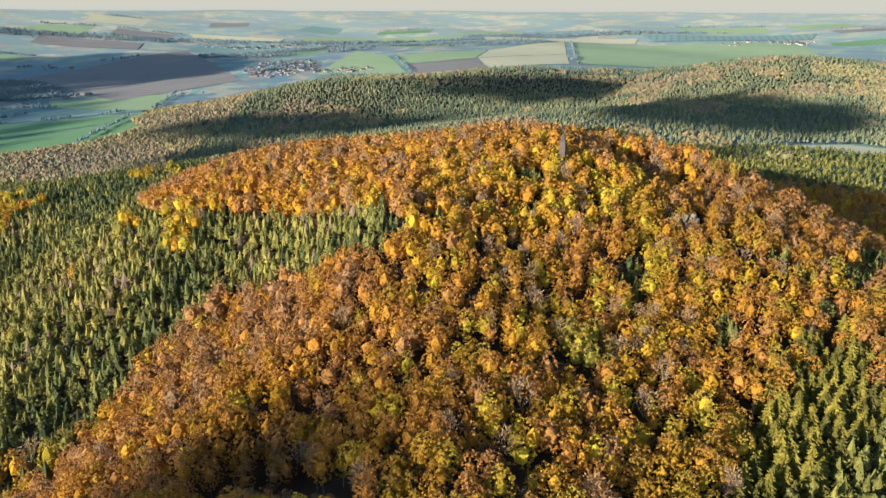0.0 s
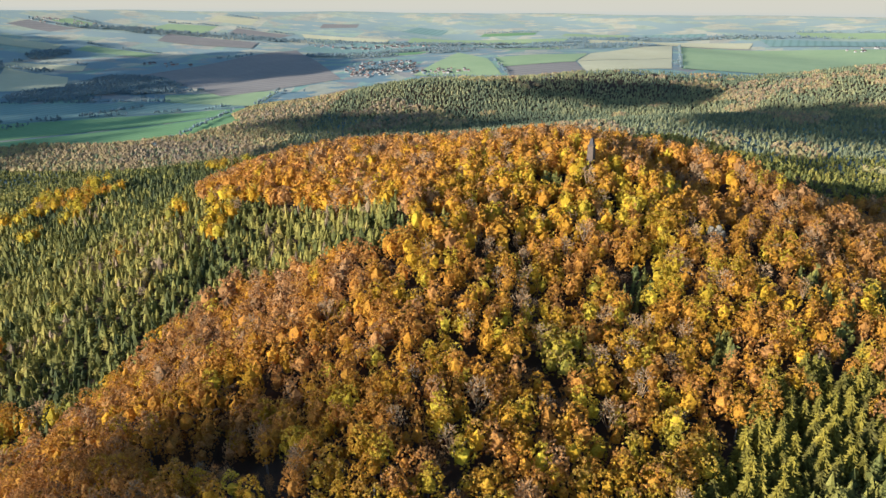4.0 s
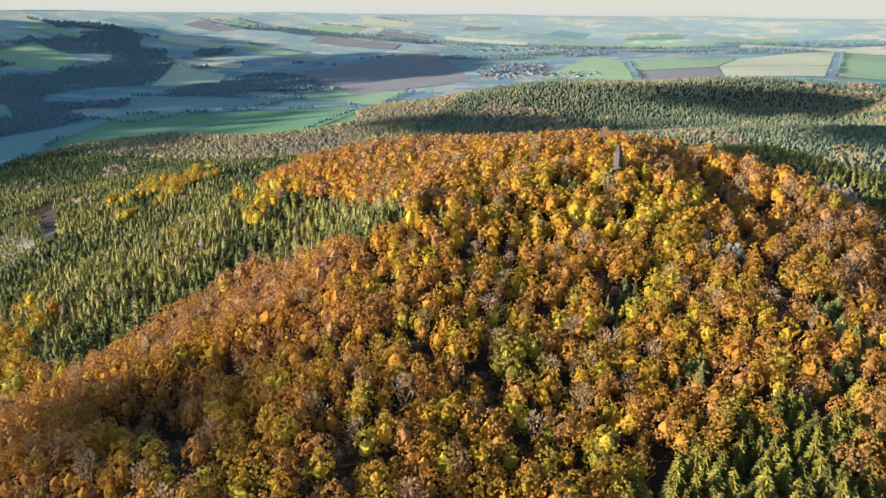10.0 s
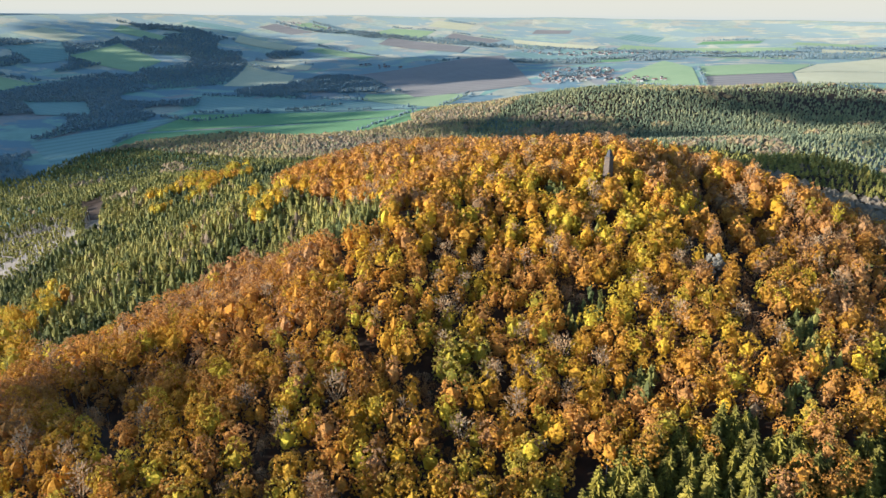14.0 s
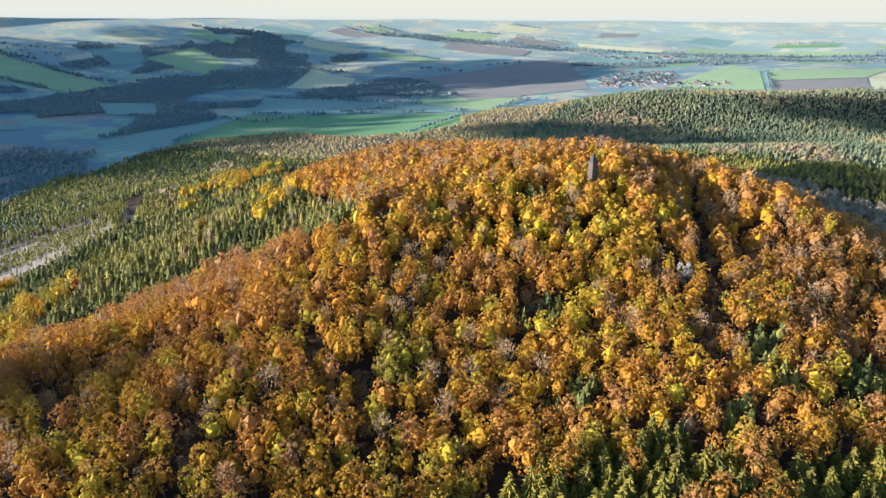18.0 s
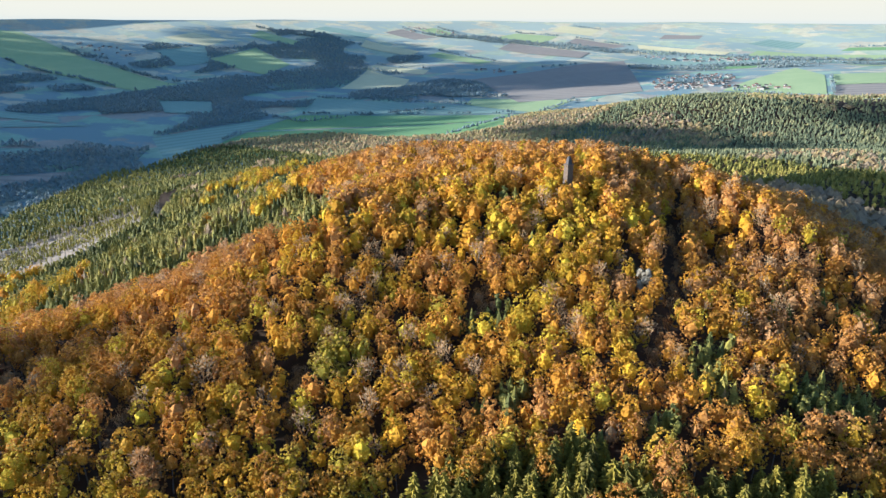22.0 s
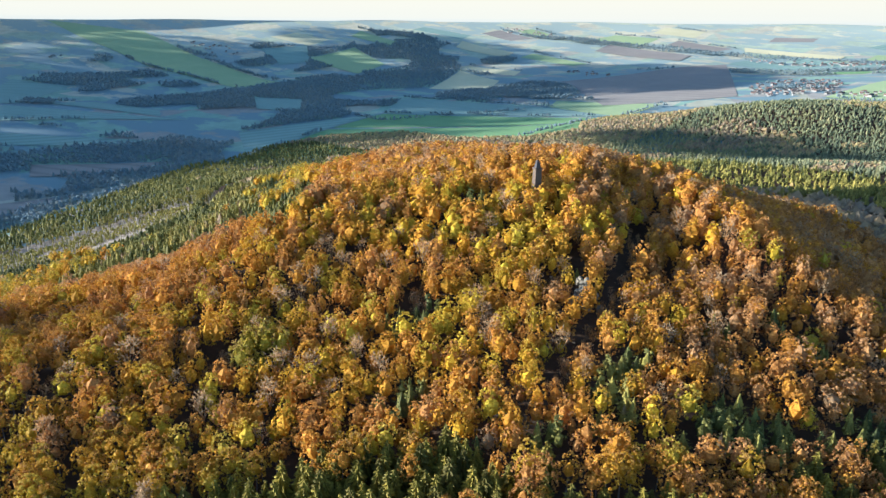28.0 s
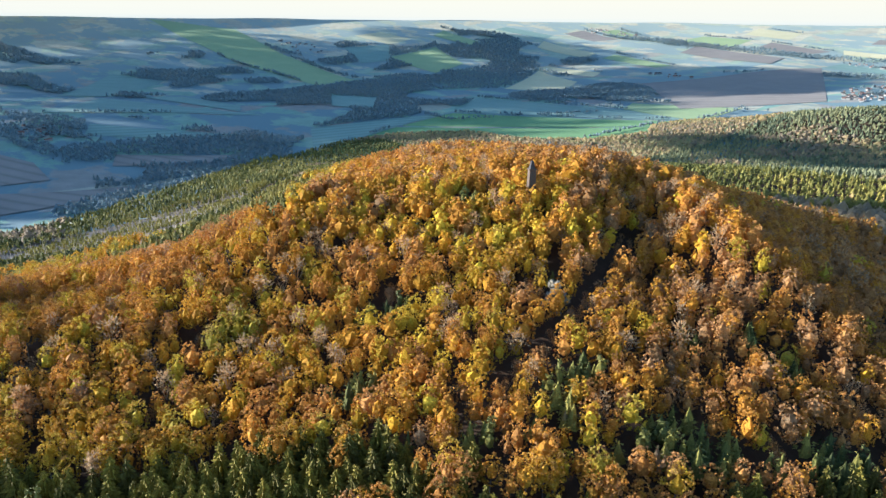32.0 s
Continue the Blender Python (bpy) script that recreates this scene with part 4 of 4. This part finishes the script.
for n, (kind, *corners) in enumerate(FIELDS):
    name, mat, words = NAMES[kind]
    field(name, corners, mat, words, 0.6 + 0.05 * n)

# the smaller strips between and beyond them
strip_rng = np.random.default_rng(77)
strips = []
for row, y in enumerate(range(2080, 4050, 235)):
    for x in range(-3700, 1900, 430):
        cx, cy = x + strip_rng.uniform(-120, 120) + 90 * (row % 2), y + strip_rng.uniform(-60, 60) - 0.12 * x
        w, h, t = strip_rng.uniform(110, 240), strip_rng.uniform(45, 105), strip_rng.uniform(-0.3, 0.25)
        kind = strip_rng.choice(list("TPSEG"), p=(0.26, 0.26, 0.22, 0.14, 0.12))
        if math.hypot(cx - 100, cy - 200) > 4250 or strip_rng.random() < 0.12:
            continue
        corners = []
        for u, v in ((-1, -1), (1, -1), (1, 1), (-1, 1)):
            u, v = u * w * strip_rng.uniform(0.75, 1.1), v * h * strip_rng.uniform(0.75, 1.1)
            corners.append((cx + u * math.cos(t) - v * math.sin(t), cy + u * math.sin(t) + v * math.cos(t)))
        spots = np.array([(cx, cy), *corners])
        if inside(spots, WOODS).any() or any(inside(spots, c).any() or inside(np.array(c, float), corners).any() for _, *c in FIELDS):
            continue
        strips.append(corners)
        name, mat, words = NAMES[kind]
        field(name, corners, mat, words, 0.35 + 0.004 * len(strips), 14)

# tall pines along the upper edge of the felled strip: long bare stems under small crowns
PINE = [join([tube([(0, 0, -1), (0.15, 0.05, 6.5), (0, 0.2, 13.5)], [0.38, 0.32, 0.18], 5)]) for _ in range(1)]
TOPS = [broad_crown(380 + v, 3, 40, 0.6, 1.7, 10.5, 17.0, core=0.55) for v in range(4)]
edge = []
for n in range(230):
    f, deep = rng.random(), rng.random() ** 1.6 * 26
    x = -658 + 160 * f
    edge.append((x - 0.4 * deep + rng.normal(0, 1.5), float(np.interp(x, (-658, -610, -560, -498), (430, 505, 535, 505))) + deep + rng.normal(0, 2)))
edge = np.array(edge)
thin_out = scatter(rng, (-655, 205, -425, 540), 11.0)
edge = np.concatenate([edge, thin_out[inside(thin_out, CLEARINGS[0]) & (rng.random(len(thin_out)) < 0.5)]])
state = rng.bit_generator.state
stand("bare_stems", PINE, edge, np.zeros(len(edge)), [M_BARK_PALE], "tall pale bare pine stems along the felled strip", (0.8, 1.1), 0.0, (0.9, 1.1))
rng.bit_generator.state = state
stand("pine_tops", TOPS, edge, np.clip(rng.normal(0.62, 0.14, len(edge)), 0.2, 0.9), [M_NEEDLE_STAND], "small yellow-green pine crowns on bare stems", (0.8, 1.1), 0.0, (0.9, 1.1))

# young trees that have come up on the felled strip
young = scatter(rng, (-660, 205, -425, 540), 4.6)
young = young[inside(young, CLEARINGS[0]) & (drift(young, 14, 61) > -0.35)]
stand("young_trees", B_FAR, young, np.clip(rng.normal(0.66, 0.1, len(young)), 0.4, 0.9), [M_NEEDLE_STAND], "young yellow-green trees on the felled strip", (0.14, 0.36), 0.0, (0.6, 1.0))

# ---- woods and hedges of the plain ----
# outlines of the larger woods
PLAIN_WOODS = [[(-1740, 1930), (-1560, 2380), (-1250, 2500), (-1000, 2560), (-1113, 2142), (-1466, 1800)],
               [(-2450, 3050), (-1900, 2500), (-1620, 1900), (-2470, 1868), (-3200, 1980), (-3050, 2550)],
               [(-2268, 1357), (-2287, 1859), (-1600, 1850), (-1430, 1450), (-1340, 1400), (-1339, 1000), (-1700, 1107)],
               [(-1490, 419), (-1540, 617), (-1309, 907), (-1100, 869), (-1234, 560), (-1318, 412)], [(-1908, 461), (-1495, 974), (-1401, 855), (-1684, 612)],
               [(-1200, 609), (-1111, 856), (-1011, 861), (-890, 546)], [(-1096, 393), (-964, 580), (-815, 442)],
               [(-3150, 965), (-3200, 1370), (-2430, 1320), (-2104, 1040), (-2647, 943)], [(-2104, 1040), (-2300, 1350), (-1750, 1300), (-1690, 1010)]]
# centre, half length, half width and turn of each copse
COPSES = [(-1250, 2350, 180, 40, 0.1), (-900, 3000, 350, 110, 0.1), (-600, 3250, 250, 110, 0.0), (100, 3350, 420, 110, 0.0), (-300, 3560, 500, 60, 0.0), (700, 3760, 600, 70, 0.0), (-1500, 3560, 500, 90, 0.1), (1300, 3250, 300, 80, 0.1), (320, 2660, 200, 20, 0.1), (-3300, 1700, 300, 60, 0.2), (-2050, 3500, 300, 70, 0.2), (-3500, 600, 400, 80, 0.3), (-2700, 560, 300, 60, 0.3), (-1150, 120, 280, 90, 0.3),
          (-820, 1960, 30, 130, 0.1), (-880, 2000, 200, 14, 0.3), (620, 2560, 160, 50, 0.0), (-1600, 380, 220, 40, 0.2), (1500, 2600, 600, 80, 0.1),
          (-2900, 1700, 500, 40, 0.1), (-1750, 480, 260, 50, 0.25), (-1150, 2050, 160, 30, 0.2), (-1320, 1880, 90, 26, 0.2), (-1000, 1905, 60, 16, 0.1),
          (-2300, 760, 300, 40, 0.5), (-380, 3050, 90, 40, 0.3), (900, 3000, 260, 24, 0.1), (200, 2900, 120, 18, 0.2), (-2900, 2950, 300, 60, 0.1),
          (-560, 2520, 150, 8, 1.2), (-500, 2480, 120, 9, 0.2), (-620, 2600, 90, 9, 0.4), (-1700, 440, 120, 20, 0.4), (-1580, 480, 60, 20, 0.8)]
# hedges: both ends and a share of gaps
HEDGES = [((-1370, 1367), (-1174, 1348), 0.1), ((-1174, 1348), (-1030, 1766), 0.45), ((-1290, 1445), (-735, 1806), 0.6), ((-1060, 880), (-1195, 1190), 0.5),
          ((-1560, 1765), (-1010, 1875), 0.2), ((-735, 1806), (-775, 2090), 0.3), ((-690, 1225), (-715, 1640), 0.35), ((-400, 2330), (-90, 2225), 0.3),
          ((440, 2360), (600, 3450), 0.5), ((-84, 2230), (-190, 2750), 0.4), ((-1950, 488), (-1784, 790), 0.3), ((-2263, 1510), (-3200, 1460), 0.3)]
hedge = []
for cx, cy, rx, ry, turn in COPSES:
    count = int(min(900, rx * ry * 3.0 / 95))
    f, t = np.sqrt(rng.random(count)), rng.uniform(0, 6.283, count)
    wob = 1 + 0.35 * np.sin(3 * t + cx) + 0.2 * np.sin(7 * t + cy)
    u, v = rx * f * np.cos(t) * wob, ry * f * np.sin(t) * wob
    hedge.append(np.stack([cx + u * math.cos(turn) - v * math.sin(turn), cy + u * math.sin(turn) + v * math.cos(turn)], 1))
for outline in PLAIN_WOODS:
    c = np.array(outline, float)
    wide = 10.4 if c[:, 0].mean() > -2000 else 14.5
    p = scatter(rng, (*(c.min(0) - 60), *(c.max(0) + 60)), wide)
    hedge.append(p[inside(p + (75 if c[:, 0].mean() > -2000 else 130) * np.stack([drift(p, 60, 71), drift(p, 60, 72)], 1), outline) & (drift(p, 75, 75) < 0.55)])
hedge = np.concatenate(hedge)
hedge = hedge[~inside(hedge, WOODS)]
for _, *corners in FIELDS:
    hedge = hedge[~inside(hedge, corners)]
for (xa, ya), (xb, yb), gaps in HEDGES:
    f = np.linspace(0, 1, int(math.hypot(xb - xa, yb - ya) / 7))
    p = np.stack([xa + (xb - xa) * f, ya + (yb - ya) * f], 1) + rng.normal(0, 2.2, (len(f), 2))
    hedge = np.concatenate([hedge, p[drift(p, 22, 73) > 2.0 * gaps - 1.2]])
for corners in strips:
    hedge = hedge[~inside(hedge, corners)]
    if strip_rng.random() < 0.6:
        (xa, ya), (xb, yb) = corners[2], corners[3]
        f = np.linspace(0, 1, int(math.hypot(xb - xa, yb - ya) / 8))
        p = np.stack([xa + (xb - xa) * f, ya + (yb - ya) * f + 9], 1) + strip_rng.normal(0, 3.0, (len(f), 2))
        hedge = np.concatenate([hedge, p[drift(p, 30, 76) > -0.5]])
pick = drift(hedge, 130, 74) + rng.normal(0, 0.4, len(hedge)) > 0.6
near_by = hedge[:, 0] > -2000
for chosen, tone, words in ((pick, 0.3, "haze-greyed autumn copses and hedgerows across the plain"), (~pick, 0.6, "haze-blue copses and hedgerows across the plain")):
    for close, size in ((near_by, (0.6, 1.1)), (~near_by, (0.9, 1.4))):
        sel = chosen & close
        stand("plain_wood", P_WOOD, hedge[sel], np.clip(rng.normal(tone, 0.17, sel.sum()), 0, 0.95), [M_HAZED_WOOD], words, size)


# ---- villages ----
def house_model(w, d, h, roof, words):
    root = tagged(new("house"), words, "house", "houses of the plain")
    bm = bmesh.new()
    bmesh.ops.create_cube(bm, size=1.0)
    for v in bm.verts:
        v.co = Vector((v.co.x * w, v.co.y * d, (v.co.z + 0.5) * (h + 2) - 2))
    me = bpy.data.meshes.new("wall")
    bm.to_mesh(me)
    bm.free()
    me.materials.append(M_RENDER)
    part("wall", me, root)
    e, r = 0.5, d * 0.42
    v = [(-w / 2 - e, -d / 2 - e, h), (w / 2 + e, -d / 2 - e, h), (w / 2 + e, d / 2 + e, h), (-w / 2 - e, d / 2 + e, h), (-w / 2 - e, 0, h + r), (w / 2 + e, 0, h + r)]
    me = bpy.data.meshes.new("roof")
    me.from_pydata(v, [], [(0, 1, 5, 4), (2, 3, 4, 5), (0, 4, 3), (1, 2, 5), (3, 2, 1, 0)])
    me.materials.append(roof)
    part("roof", me, root)
    return root


HOUSES = [house_model(8.5, 7.0, 3.4, M_ROOF, "small white house with a red tiled roof in the village"),
          house_model(10, 7.5, 4.2, M_SLATE, "white house with a dark roof in the village"),
          house_model(22, 11, 5.0, M_SLATE, "long pale farm or factory hall in the village")]
VILLAGES = [(-560, 2520, 130, 200, 120), (-330, 2400, 130, 50, 24), (-1640, 430, 110, 50, 30), (-2080, 1840, 140, 60, 28), (-800, 3500, 330, 60, 60),
            (-2480, 3500, 200, 90, 24), (-3200, 1900, 200, 80, 20), (1500, 3300, 300, 90, 20), (-1480, 2750, 120, 60, 18)]
spots = [[], [], []]
for cx, cy, rx, ry, count in VILLAGES:
    for n in range(count):
        f, t = math.sqrt(rng.random()), rng.uniform(0, 6.283)
        x, y = cx + rx * f * math.cos(t), cy + ry * f * math.sin(t)
        spots[int(rng.choice(3, p=(0.62, 0.31, 0.07)))].append(Matrix.LocRotScale((x, y, float(land(x, y)) + 0.8), Euler((0, 0, rng.choice((0.3, 1.87)) + rng.normal(0, 0.15))), None))
for model, where in zip(HOUSES, spots):
    for m in where[1:]:
        copy_thing(model, m)
    model.matrix_basis = where[0]


# ---- unseen clouds, high behind the flight, placed for their shadows on plain, ridge and hill ----
def cloud(shadow_x, shadow_y, rx, ry, turn, height, seed):
    """A broken cumulus of many puffs, set up-sun so that its shadow falls on the given place."""
    r = np.random.default_rng(seed)
    back = (height - float(land(shadow_x, shadow_y)) - 12) / math.tan(radians(SUN_ELEVATION))
    cx, cy = shadow_x + SUN_TO.x * back, shadow_y + SUN_TO.y * back
    bits = []
    for n in range(int(40 + rx * ry / 800)):
        f, t = r.random() ** 0.5, r.uniform(0, 6.283)
        u, v = rx * f * math.cos(t), ry * f * math.sin(t)
        size = r.uniform(0.5, 1.1) * (95 - 62 * f) * min(1.0, ry / 70)
        p = np.array((cx + u * math.cos(turn) - v * math.sin(turn), cy + u * math.sin(turn) + v * math.cos(turn), height + r.uniform(-12, 18)))
        bits.append((p + ICO_V * size * (1, 1, 0.35) * r.uniform(0.8, 1.15, (12, 1)), ICO_T))
    ob = new("cloud", mesh_from("cloud", *join(bits), [M_CLOUD], smooth=True))
    return tagged(ob, "unseen broken white cumulus cloud, placed for its shadow", "cloud", "clouds", "structure")


cloud(-2130, 1480, 1280, 1290, 0.0, 900, 1)
cloud(-1280, 2680, 640, 500, 0.3, 900, 2)
cloud(-2650, 2750, 620, 420, 0.3, 900, 8)
cloud(-310, 1400, 280, 95, 0.1, 900, 3)
cloud(-400, 1080, 90, 150, 0.0, 900, 10)
cloud(255, 1850, 200, 180, 0.2, 900, 4)
cloud(500, 1320, 230, 230, 0.2, 900, 7)
# added only to darken the hollow on the near slope
cloud(-60, 190, 42, 26, -0.2, 900, 5)
# added to darken the slope behind the crest
cloud(90, 800, 140, 60, 0.0, 900, 9)
cloud(-1230, 330, 400, 480, 0.0, 900, 6)
